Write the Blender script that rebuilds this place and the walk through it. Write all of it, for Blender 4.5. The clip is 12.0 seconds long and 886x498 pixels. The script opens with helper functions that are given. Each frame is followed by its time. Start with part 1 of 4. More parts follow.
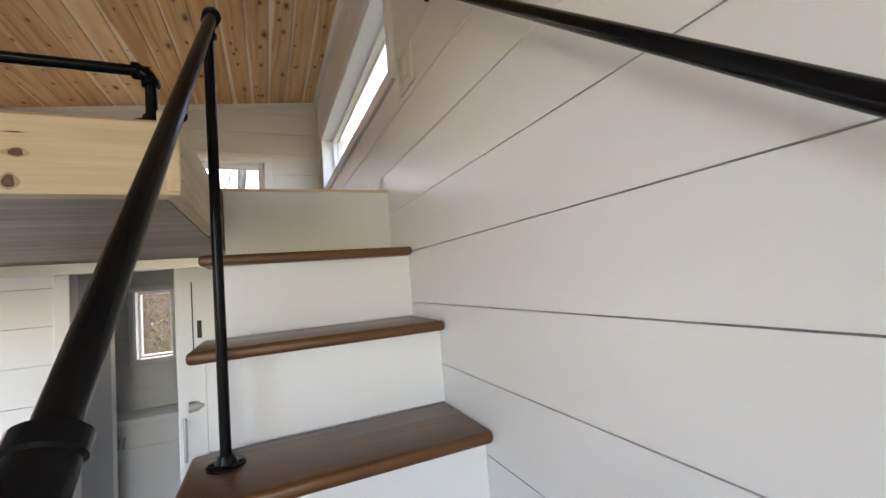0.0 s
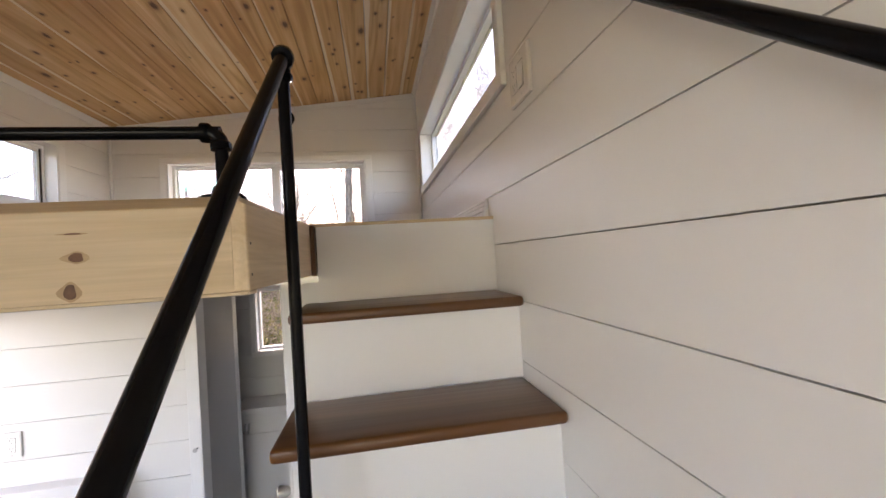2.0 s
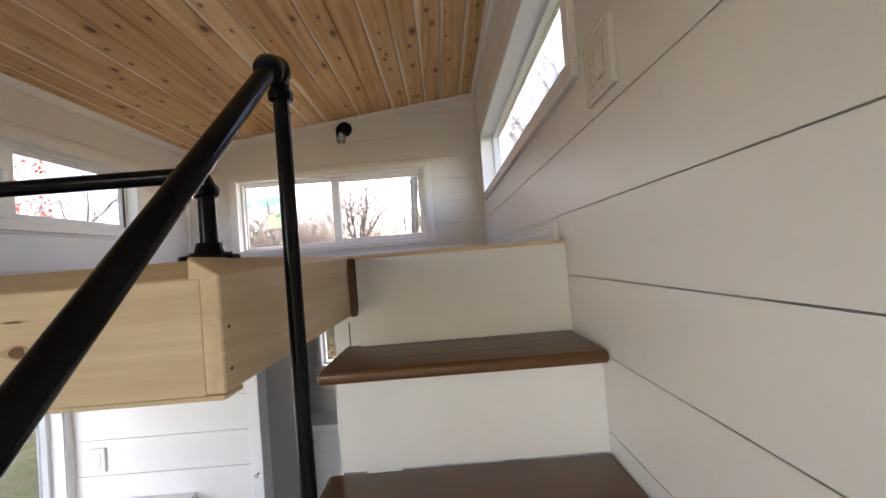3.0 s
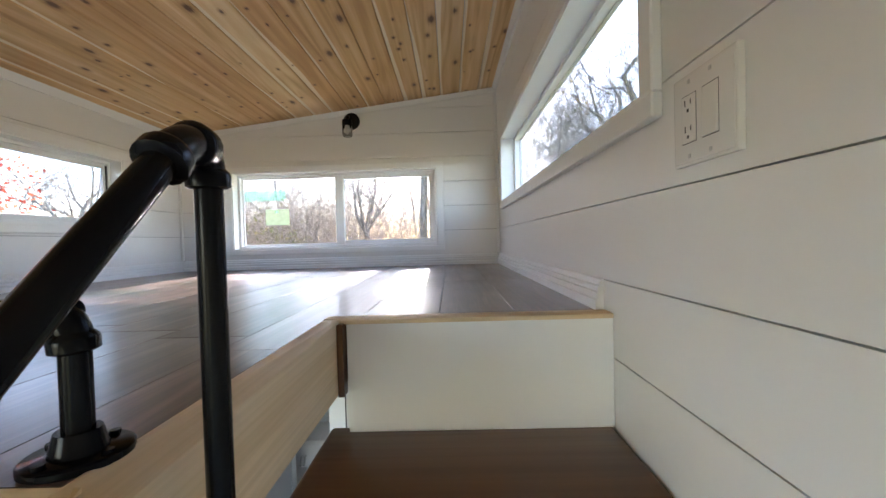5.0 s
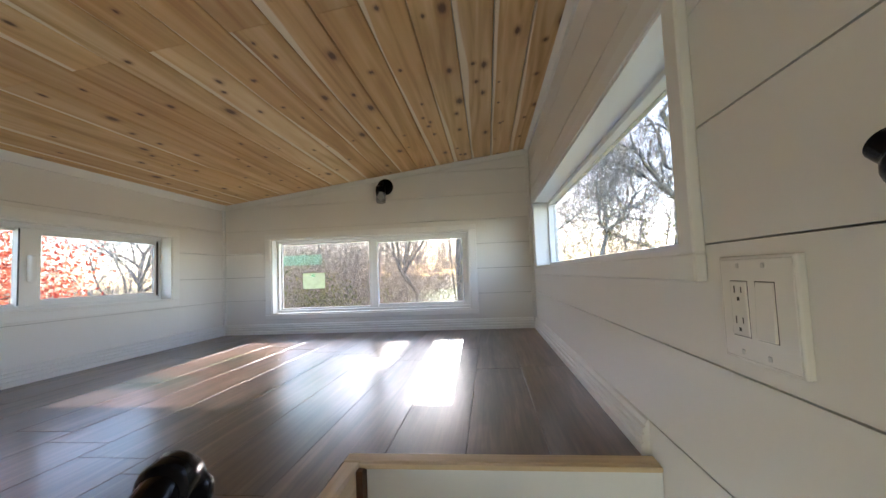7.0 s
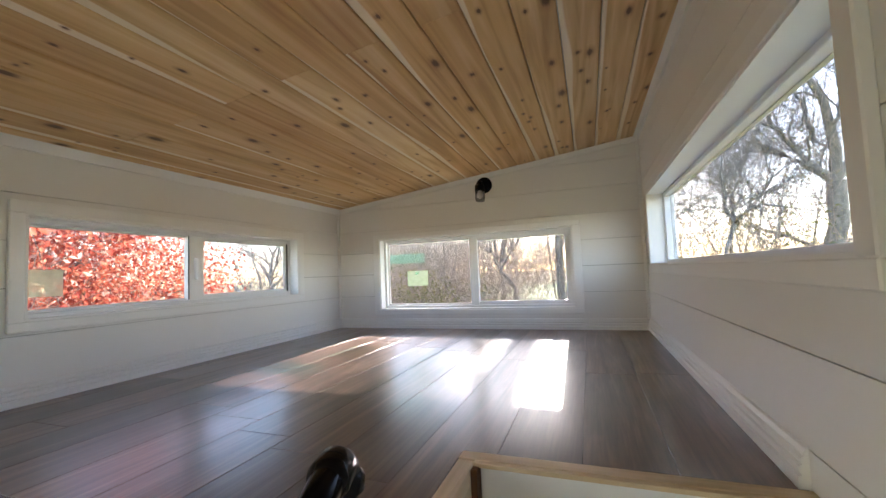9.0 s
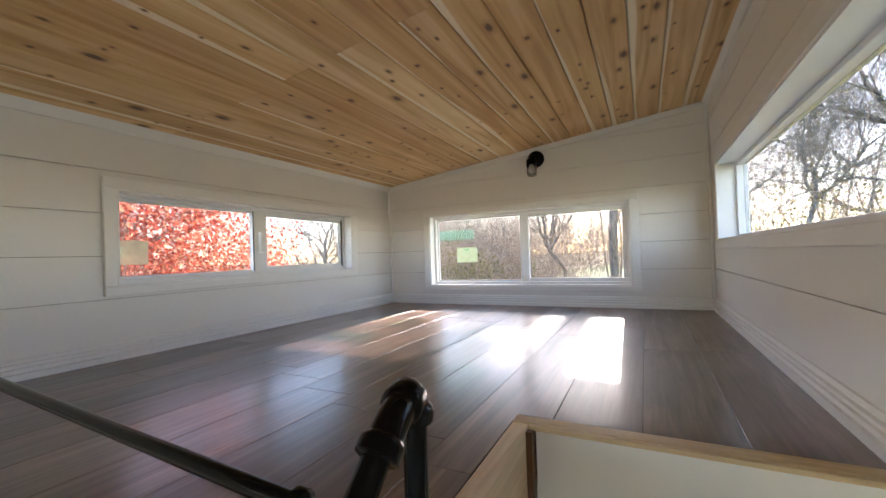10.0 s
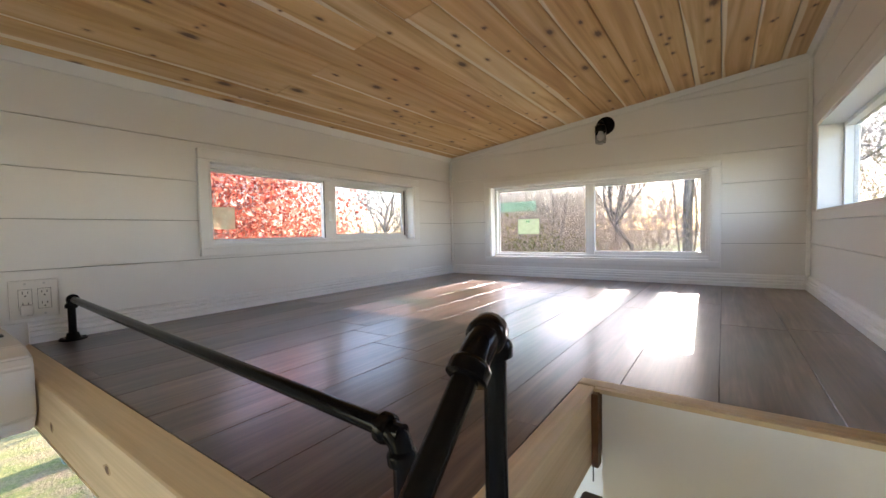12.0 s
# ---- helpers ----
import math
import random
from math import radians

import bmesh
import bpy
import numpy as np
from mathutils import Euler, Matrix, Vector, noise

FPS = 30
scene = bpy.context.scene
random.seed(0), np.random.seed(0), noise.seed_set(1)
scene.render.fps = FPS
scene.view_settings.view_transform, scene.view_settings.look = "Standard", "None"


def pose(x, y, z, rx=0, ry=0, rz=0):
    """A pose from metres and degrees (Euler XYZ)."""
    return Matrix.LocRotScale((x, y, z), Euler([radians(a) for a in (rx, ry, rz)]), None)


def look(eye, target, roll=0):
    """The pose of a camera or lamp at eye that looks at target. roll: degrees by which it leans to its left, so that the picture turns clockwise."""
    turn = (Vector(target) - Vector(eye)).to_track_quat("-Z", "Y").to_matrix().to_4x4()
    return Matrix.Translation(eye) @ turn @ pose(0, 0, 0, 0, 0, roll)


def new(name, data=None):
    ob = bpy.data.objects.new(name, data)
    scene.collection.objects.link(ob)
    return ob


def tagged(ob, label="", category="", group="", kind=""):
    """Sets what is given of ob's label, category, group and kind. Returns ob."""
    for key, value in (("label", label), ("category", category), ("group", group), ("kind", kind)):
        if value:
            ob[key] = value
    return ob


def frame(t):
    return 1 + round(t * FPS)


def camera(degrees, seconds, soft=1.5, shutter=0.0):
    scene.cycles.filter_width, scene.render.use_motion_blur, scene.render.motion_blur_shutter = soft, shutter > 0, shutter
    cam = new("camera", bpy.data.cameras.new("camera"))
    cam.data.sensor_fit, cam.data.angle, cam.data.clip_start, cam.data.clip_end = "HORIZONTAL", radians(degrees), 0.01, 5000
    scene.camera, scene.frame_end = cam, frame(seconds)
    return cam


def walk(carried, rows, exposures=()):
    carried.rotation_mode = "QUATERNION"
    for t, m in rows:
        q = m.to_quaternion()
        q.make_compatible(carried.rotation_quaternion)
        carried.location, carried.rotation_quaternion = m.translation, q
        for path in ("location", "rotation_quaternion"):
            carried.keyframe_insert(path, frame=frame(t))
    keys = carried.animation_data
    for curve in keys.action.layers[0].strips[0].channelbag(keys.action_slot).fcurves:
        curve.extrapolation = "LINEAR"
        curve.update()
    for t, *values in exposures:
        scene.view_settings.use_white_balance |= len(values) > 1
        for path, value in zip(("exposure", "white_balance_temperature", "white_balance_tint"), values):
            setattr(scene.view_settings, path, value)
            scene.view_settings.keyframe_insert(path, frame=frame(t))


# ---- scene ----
cam = camera(95.9, 12.0)
PATH = [
    (0, (-0.457, 0.758, 1.783), (0.35, 2.582, 1.923), -4.7),
    (0.5, (-0.458, 0.788, 1.817), (0.134, 2.69, 1.992), -3.9),
    (1, (-0.422, 0.889, 1.842), (-0.026, 2.844, 1.997), -3.0),
    (1.5, (-0.409, 0.97, 1.97), (-0.064, 2.939, 2.041), -4.3),
    (2, (-0.407, 0.979, 2.023), (-0.067, 2.95, 2.057), -3.5),
    (2.5, (-0.391, 1.054, 2.036), (-0.219, 3.045, 2.102), -3.4),
    (3, (-0.341, 1.186, 2.122), (-0.338, 3.185, 2.169), -4.6),
    (5, (-0.352, 1.419, 2.317), (-0.387, 3.418, 2.274), -1.6),
    (5.5, (-0.35, 1.475, 2.403), (-0.27, 3.472, 2.319), -0.4),
    (6, (-0.35, 1.463, 2.479), (-0.285, 3.462, 2.485), -0.8),
    (6.5, (-0.336, 1.462, 2.512), (-0.389, 3.459, 2.612), -1.7),
    (7, (-0.317, 1.46, 2.535), (-0.533, 3.445, 2.658), -2.3),
    (9, (-0.344, 1.449, 2.553), (-1.024, 3.326, 2.673), -2.4),
    (9.5, (-0.352, 1.457, 2.531), (-1.144, 3.292, 2.616), -2.3),
    (10, (-0.363, 1.444, 2.516), (-1.264, 3.23, 2.552), -2.0),
    (10.5, (-0.368, 1.44, 2.505), (-1.335, 3.19, 2.495), -1.4),
    (11, (-0.368, 1.434, 2.496), (-1.388, 3.154, 2.442), -1.2),
    (11.5, (-0.374, 1.426, 2.49), (-1.46, 3.104, 2.42), -1.2),
    (12, (-0.376, 1.417, 2.487), (-1.524, 3.053, 2.405), -1.2),
]
walk(cam, [(t, look(eye, target, roll)) for t, eye, target, roll in PATH], [(0, 3.52, 6800, 25), (0.5, 3.54, 7400, 32), (1, 3.46, 7850, 33), (1.5, 3.46, 7450, 32), (3, 3.4, 6850, 27), (5, 3.68, 6150, 18), (6, 3.57, 6150, 18), (7, 3.48, 6300, 17), (9, 3.48, 6500, 18), (12, 3.58, 6700, 21)])

# ---- light ----
SUN_UP, SUN_TURN = 21.2, 1.5  # degrees above the horizon, degrees to the left of straight ahead
world = bpy.data.worlds.new("sky")
scene.world = world
world.use_nodes = True
wn = world.node_tree
sky = wn.nodes.new("ShaderNodeTexSky")
sky.sky_type, sky.sun_disc = "NISHITA", False
sky.sun_elevation, sky.sun_rotation = radians(SUN_UP), radians(-SUN_TURN)
sky.air_density, sky.dust_density, sky.ozone_density = 0.95, 0.4, 1.05
wn.links.new(sky.outputs[0], wn.nodes["Background"].inputs[0])
wn.nodes["Background"].inputs[1].default_value = 0.15
sun = new("sun", bpy.data.lights.new("sun", "SUN"))
sun.data.energy, sun.data.angle, sun.data.color = 5.0, radians(0.5), (1.0, 0.93, 0.82)
sun.matrix_world = look((0, 0, 0), (math.sin(radians(SUN_TURN)), -1, -math.tan(radians(SUN_UP))))


def fill_light(where, towards, wide, high, watts, colour=(0.92, 0.96, 1.0)):
    lamp = new("fill_light", bpy.data.lights.new("fill_light", "AREA"))
    lamp.data.shape, lamp.data.size, lamp.data.size_y, lamp.data.energy, lamp.data.color = "RECTANGLE", wide, high, watts, colour
    lamp.matrix_world = look(where, towards)


# ---- materials ----
def material(name, rough=0.5, metal=0.0, colour=(0.5, 0.5, 0.5), coat=0.0):
    mat = bpy.data.materials.new(name)
    mat.use_nodes = True
    b = mat.node_tree.nodes["Principled BSDF"]
    b.inputs["Base Color"].default_value = (*colour, 1)
    b.inputs["Roughness"].default_value, b.inputs["Metallic"].default_value = rough, metal
    b.inputs["Coat Weight"].default_value = coat
    return mat, mat.node_tree, b


def node(tree, kind, **values):
    n = tree.nodes.new(kind)
    for key, value in values.items():
        if key in n.inputs:
            n.inputs[key].default_value = value
    return n


def place(tree, scale=(1, 1, 1), source="Object", shift=None):
    """Scaled coordinates, with an optional shift by a socket."""
    c = tree.nodes.new("ShaderNodeTexCoord")
    m = tree.nodes.new("ShaderNodeMapping")
    m.inputs["Scale"].default_value = scale
    tree.links.new(c.outputs[source], m.inputs["Vector"])
    if shift is not None:
        k = tree.nodes.new("ShaderNodeVectorMath")
        k.operation = "MULTIPLY_ADD"
        tree.links.new(shift, k.inputs[0])
        k.inputs[1].default_value = (7.3, 13.1, 5.7)
        tree.links.new(m.outputs[0], k.inputs[2])
        return k.outputs[0]
    return m.outputs[0]


def noise_at(tree, vector, scale, detail=4.0, rough=0.55, twist=0.0):
    n = node(tree, "ShaderNodeTexNoise", Scale=scale, Detail=detail, Roughness=rough, Distortion=twist)
    tree.links.new(vector, n.inputs["Vector"])
    return n.outputs["Fac"]


def ramp(tree, value, *stops):
    r = tree.nodes.new("ShaderNodeValToRGB")
    e = r.color_ramp.elements
    while len(e) < len(stops):
        e.new(0.5)
    for one, (at, colour) in zip(e, stops):
        one.position = at
        one.color = (*colour, 1) if len(colour) == 3 else colour
    tree.links.new(value, r.inputs[0])
    return r.outputs[0]


def grey(v):
    return (v, v, v)


def mix(tree, how, amount, a, b):
    m = tree.nodes.new("ShaderNodeMix")
    m.data_type, m.blend_type = "RGBA", how
    for socket, value in ((m.inputs[0], amount), (m.inputs[6], a), (m.inputs[7], b)):
        if isinstance(value, (int, float)):
            socket.default_value = value
        elif isinstance(value, tuple):
            socket.default_value = (*value, 1)
        else:
            tree.links.new(value, socket)
    return m.outputs[2]


def maths(tree, how, a, b=0.0, c=0.0):
    m = tree.nodes.new("ShaderNodeMath")
    m.operation = how
    for socket, value in zip(m.inputs, (a, b, c)):
        if isinstance(value, (int, float)):
            socket.default_value = value
        else:
            tree.links.new(value, socket)
    return m.outputs[0]


def bump(tree, b, height, strength=0.2, depth=0.002):
    n = node(tree, "ShaderNodeBump", Strength=strength, Distance=depth)
    tree.links.new(height, n.inputs["Height"])
    tree.links.new(n.outputs[0], b.inputs["Normal"])


def painted(name, colour, rough=0.4, brush=0.05, grain=(60, 60, 60), uneven=0.04):
    mat, t, b = material(name, rough)
    big, fine = noise_at(t, place(t), 1.7, 5, 0.6), noise_at(t, place(t, grain), 1.0, 5)
    dark = tuple(v * (1 - uneven * 2) for v in colour)
    t.links.new(ramp(t, big, (0.0, dark), (1.0, colour)), b.inputs["Base Color"])
    t.links.new(ramp(t, big, (0.0, grey(rough - 0.03)), (1.0, grey(rough + 0.04))), b.inputs["Roughness"])
    bump(t, b, fine, brush, 0.0004)
    return mat


def node_rgb(tree, colour):
    s = tree.nodes.new("ShaderNodeSeparateColor")
    tree.links.new(colour, s.inputs[0])
    return s.outputs[0]


def wooden(name, dark, light, rough, along, island=False, knots=None, coat=0.0, grain=1.0, tone=0.25, contrast=(0.3, 0.7), fibres=0.45, gloss=0.09):
    """Timber with its grain along an axis (0, 1 or 2); every piece has a tone of its own."""
    mat, t, b = material(name, rough, coat=coat)
    if island:
        rnd = t.nodes.new("ShaderNodeNewGeometry").outputs["Random Per Island"]
    else:
        rnd = t.nodes.new("ShaderNodeObjectInfo").outputs["Random"]
    stretch = [26 * grain] * 3
    stretch[along] = 1.3 * grain
    fine_stretch = [150 * grain] * 3
    fine_stretch[along] = 3 * grain
    rings = noise_at(t, place(t, stretch, shift=rnd), 1.0, 4, 0.5, 1.2)
    fibre = noise_at(t, place(t, fine_stretch, shift=rnd), 1.0, 4, 0.6)
    col = ramp(t, rings, (contrast[0], dark), (contrast[1], light))
    col = mix(t, "MULTIPLY", fibres, col, ramp(t, fibre, (0.3, grey(0.62)), (0.65, grey(1.0))))
    col = mix(t, "MULTIPLY", 1.0, col, ramp(t, rnd, (0.0, grey(1.0 - tone)), (0.5, (1.0, 0.97 - tone * 0.1, 0.94 - tone * 0.2)), (1.0, grey(1.0 + tone * 0.3))))
    height = fibre
    if knots:
        size, colour, amount = knots
        ks = [5.2, 5.2, 5.2]
        ks[along] = 3.0
        v = node(t, "ShaderNodeTexVoronoi", Scale=1.0, Randomness=1.0)
        wob = place(t, ks, shift=rnd)
        t.links.new(wob, v.inputs["Vector"])
        near = maths(t, "ADD", v.outputs["Distance"], maths(t, "MULTIPLY", maths(t, "SUBTRACT", rings, 0.5), 0.05))
        keep = maths(t, "GREATER_THAN", node_rgb(t, v.outputs["Color"]), 1.0 - amount)
        core = maths(t, "MULTIPLY", ramp(t, near, (size * 0.55, grey(1)), (size, grey(0))), keep)
        halo = maths(t, "MULTIPLY", ramp(t, near, (size, grey(0.55)), (size * 2.4, grey(0))), keep)
        col = mix(t, "MIX", halo, col, tuple(v * 0.72 for v in dark))
        col = mix(t, "MIX", core, col, colour)
    t.links.new(col, b.inputs["Base Color"])
    t.links.new(ramp(t, fibre, (0.25, grey(min(1, rough + gloss))), (0.7, grey(max(0.03, rough - gloss * 0.6)))), b.inputs["Roughness"])
    bump(t, b, height, 0.1, 0.0008)
    return mat


WHITE = painted("white_wall_paint", (0.82, 0.81, 0.79), 0.345, 0.05, (9, 90, 90), 0.02)
TRIM = painted("white_gloss_trim", (0.86, 0.86, 0.85), 0.325, 0.015, uneven=0.02)
BACKING = painted("grey_backing", (0.30, 0.29, 0.28), 0.8)
VINYL = painted("white_vinyl", (0.85, 0.86, 0.87), 0.33, 0.01, uneven=0.02)
PLASTIC = painted("white_plastic", (0.80, 0.78, 0.75), 0.12, 0.01, uneven=0.01)
DARK = material("black_slot", 0.6, 0, (0.02, 0.02, 0.02))[0]


def cedar_boards(name, width):
    """Knotty cedar boards of one width, running along y, with pale sapwood edges on some."""
    mat, t, b = material(name, 0.5)
    rnd = t.nodes.new("ShaderNodeNewGeometry").outputs["Random Per Island"]
    rings = noise_at(t, place(t, (11, 0.6, 3), shift=rnd), 1.0, 2, 0.45, 2.6)
    fibre = noise_at(t, place(t, (170, 4, 20), shift=rnd), 1.0, 4, 0.6)
    soft = noise_at(t, place(t, (3, 0.6, 1), shift=rnd), 1.0, 2)
    col = ramp(t, rings, (0.27, (0.52, 0.30, 0.118)), (0.5, (0.69, 0.46, 0.215)), (0.75, (0.80, 0.595, 0.335)))
    col = mix(t, "MULTIPLY", 1.0, col, ramp(t, rnd, (0.0, (0.84, 0.72, 0.60)), (0.22, (1.14, 1.13, 1.08)), (0.45, (0.94, 0.82, 0.68)), (0.62, (1.10, 1.07, 1.0)), (0.8, (0.9, 0.80, 0.70)), (1.0, (1.18, 1.25, 1.32))))
    sep = t.nodes.new("ShaderNodeSeparateXYZ")
    t.links.new(place(t, (1 / width, 1, 1)), sep.inputs[0])
    across = maths(t, "FRACT", maths(t, "ADD", sep.outputs[0], 100.0))
    wave = maths(t, "ADD", maths(t, "MULTIPLY", soft, 0.95), -0.33)
    pale = maths(t, "MULTIPLY", ramp(t, maths(t, "SUBTRACT", wave, across), (0.0, grey(0)), (0.035, grey(1))), maths(t, "GREATER_THAN", maths(t, "FRACT", maths(t, "MULTIPLY", rnd, 7.31)), 0.32))
    col = mix(t, "MIX", maths(t, "MULTIPLY", pale, 0.9), col, (0.93, 0.80, 0.60))
    col = mix(t, "MULTIPLY", 0.09, col, ramp(t, fibre, (0.3, grey(0.6)), (0.65, grey(1.0))))
    for along, size, amount, off in ((3.6, 0.135, 0.46, 0.0), (5.2, 0.085, 0.36, 0.37)):
        c = node(t, "ShaderNodeTexVoronoi", Scale=1.0, Randomness=0.85)
        c.voronoi_dimensions = "2D"
        m = t.nodes.new("ShaderNodeMapping")
        m.inputs["Scale"].default_value, m.inputs["Location"].default_value = (1 / width, along, 1), (off, off * 3, 0)
        t.links.new(t.nodes.new("ShaderNodeTexCoord").outputs["Object"], m.inputs[0])
        t.links.new(m.outputs[0], c.inputs["Vector"])
        pick = node_rgb(t, c.outputs["Color"])
        near = maths(t, "ADD", c.outputs["Distance"], maths(t, "MULTIPLY", maths(t, "SUBTRACT", fibre, 0.5), 0.11))
        near = maths(t, "DIVIDE", near, maths(t, "SUBTRACT", maths(t, "MULTIPLY", pick, 1.7), 0.65))
        keep = maths(t, "GREATER_THAN", pick, 1.0 - amount)
        halo = maths(t, "MULTIPLY", ramp(t, near, (size * 0.8, grey(0.6)), (size * 1.9, grey(0))), keep)
        core = maths(t, "MULTIPLY", ramp(t, near, (size * 0.45, grey(0.92)), (size, grey(0))), keep)
        col = mix(t, "MIX", halo, col, (0.40, 0.19, 0.07))
        col = mix(t, "MIX", core, col, (0.10, 0.040, 0.014))
    t.links.new(col, b.inputs["Base Color"])
    t.links.new(ramp(t, fibre, (0.25, grey(0.55)), (0.7, grey(0.4))), b.inputs["Roughness"])
    bump(t, b, fibre, 0.12, 0.0008)
    return mat


CEDAR = cedar_boards("cedar", 0.129)
PINE = wooden("pine", (0.60, 0.45, 0.265), (0.73, 0.58, 0.38), 0.55, 0, False, None, tone=0.05, fibres=0.3)
PINE_Y = wooden("pine_along", (0.65, 0.49, 0.29), (0.80, 0.65, 0.44), 0.55, 1, False, None, tone=0.05, fibres=0.25)
KNOT = wooden("pine_knot", (0.10, 0.04, 0.015), (0.22, 0.10, 0.04), 0.6, 1)
KNOT_RIM = wooden("pine_knot_rim", (0.44, 0.29, 0.15), (0.54, 0.38, 0.215), 0.6, 0)
TREAD = wooden("stained_tread", (0.095, 0.037, 0.011), (0.150, 0.062, 0.018), 0.34, 0, False, None, coat=0.08, tone=0.12, grain=0.45, fibres=0.25)


def floor_planks(name):
    """Dark wood-look planks along y: a tone to each, soft wavy figure, even satin gloss."""
    mat, t, b = material(name, 0.34, coat=0.5)
    b.inputs["Coat Roughness"].default_value = 0.22
    rnd = t.nodes.new("ShaderNodeObjectInfo").outputs["Random"]
    figure = noise_at(t, place(t, (15, 0.9, 1), shift=rnd), 1.0, 5, 0.55, 2.2)
    cloud = noise_at(t, place(t, (5, 1.5, 1), shift=rnd), 1.0, 3, 0.5)
    pore = noise_at(t, place(t, (130, 5, 1), shift=rnd), 1.0, 3, 0.6)
    col = ramp(t, figure, (0.25, (0.075, 0.046, 0.035)), (0.55, (0.142, 0.092, 0.071)), (0.8, (0.24, 0.166, 0.130)))
    col = mix(t, "MULTIPLY", 0.6, col, ramp(t, cloud, (0.3, grey(0.72)), (0.7, grey(1.1))))
    col = mix(t, "MULTIPLY", 0.5, col, ramp(t, pore, (0.35, grey(0.6)), (0.5, grey(1.0)), (0.75, grey(1.5))))
    col = mix(t, "MULTIPLY", 1.0, col, ramp(t, rnd, (0.0, (0.62, 0.62, 0.63)), (0.35, (1.0, 0.96, 0.93)), (0.7, (1.2, 1.08, 1.0)), (1.0, (0.8, 0.77, 0.76))))
    t.links.new(col, b.inputs["Base Color"])
    t.links.new(ramp(t, cloud, (0.3, grey(0.38)), (0.7, grey(0.29))), b.inputs["Roughness"])
    bump(t, b, pore, 0.3, 0.0006)
    return mat


PLANK = floor_planks("floor_plank")
DECK = painted("dark_plywood", (0.05, 0.035, 0.025), 0.8)
SOFFIT = wooden("brown_soffit", (0.24, 0.18, 0.135), (0.40, 0.32, 0.25), 0.5, 0, False, None, tone=0.2)
IRON, it, ib = material("black_pipe", 0.2, 0.0, (0.006, 0.006, 0.007))
ib.inputs["Specular IOR Level"].default_value = 0.12
bump(it, ib, noise_at(it, place(it), 220, 3), 0.12, 0.0006)
STEEL = material("brushed_steel", 0.35, 1.0, (0.55, 0.55, 0.54))[0]
GLASS, gt, gb = material("window_glass", 0.0)
gb.inputs["Transmission Weight"].default_value, gb.inputs["IOR"].default_value = 1.0, 1.03


# ---- meshes ----
ORIGIN = {}


def thing(name, at, label, category, group="", kind=""):
    ob = new(name)
    ob.location, ob.empty_display_size = at, 0.1
    ORIGIN[ob] = Vector(at)
    return tagged(ob, label, category, group, kind)


def part(name, bm, mat, parent=None, label=""):
    me = bpy.data.meshes.new(name)
    bm.to_mesh(me)
    bm.free()
    me.materials.append(mat)
    ob = new(name, me)
    if parent is not None:
        ob.parent = parent
        ob.matrix_parent_inverse = Matrix.Translation(-ORIGIN.get(parent, Vector()))
    return tagged(ob, label)


def solo(name, bm, mat, label, category="", group="", kind=""):
    return tagged(part(name, bm, mat), label, category, group, kind)


def smooth(ob, angle=40):
    me = ob.data
    me.polygons.foreach_set("use_smooth", [True] * len(me.polygons))
    me.set_sharp_from_angle(angle=radians(angle))
    return ob


def box(x0, x1, y0, y1, z0, z1, bevel=0.0, seg=2, bm=None):
    one = bmesh.new()
    bmesh.ops.create_cube(one, size=1)
    for v in one.verts:
        v.co = Vector((x0 + (v.co.x + 0.5) * (x1 - x0), y0 + (v.co.y + 0.5) * (y1 - y0), z0 + (v.co.z + 0.5) * (z1 - z0)))
    if bevel:
        bmesh.ops.bevel(one, geom=one.edges[:], offset=bevel, segments=seg, affect="EDGES", profile=0.5)
    return join(bm, one)


def join(bm, one):
    if bm is None:
        return one
    me = bpy.data.meshes.new("tmp")
    one.to_mesh(me)
    one.free()
    bm.from_mesh(me)
    bpy.data.meshes.remove(me)
    return bm


def prism(points, direction, bm=None):
    """A flat polygon pushed along a direction."""
    one = bmesh.new()
    d = Vector(direction)
    a = [one.verts.new(p) for p in points]
    b = [one.verts.new(Vector(p) + d) for p in points]
    one.faces.new(a)
    one.faces.new(b[::-1])
    n = len(points)
    for i in range(n):
        one.faces.new((a[i], b[i], b[(i + 1) % n], a[(i + 1) % n]))
    bmesh.ops.recalc_face_normals(one, faces=one.faces)
    return join(bm, one)


def tube(points, radii, seg=16, bm=None, caps=True):
    """A round bar along points, with a radius at each."""
    one = bmesh.new()
    pts = [Vector(p) for p in points]
    if isinstance(radii, (int, float)):
        radii = [radii] * len(pts)
    side = None
    rings = []
    for i, p in enumerate(pts):
        way = (pts[min(i + 1, len(pts) - 1)] - pts[max(i - 1, 0)]).normalized()
        if side is None:
            side = way.orthogonal().normalized()
        side = (side - way * side.dot(way)).normalized()
        up = way.cross(side)
        rings.append([one.verts.new(p + radii[i] * (math.cos(a) * side + math.sin(a) * up)) for a in (2 * math.pi * k / seg for k in range(seg))])
    for r, q in zip(rings, rings[1:]):
        for k in range(seg):
            one.faces.new((r[k], r[(k + 1) % seg], q[(k + 1) % seg], q[k]))
    if caps:
        one.faces.new(rings[0][::-1])
        one.faces.new(rings[-1])
    bmesh.ops.recalc_face_normals(one, faces=one.faces)
    return join(bm, one)


def bend(a, corner, b, radius, steps=7):
    """Points round a corner from the side of a to the side of b."""
    a, c, b = Vector(a), Vector(corner), Vector(b)
    p, q = c + (a - c).normalized() * radius, c + (b - c).normalized() * radius
    return [(1 - s) ** 2 * p + 2 * s * (1 - s) * c + s * s * q for s in (k / steps for k in range(steps + 1))]


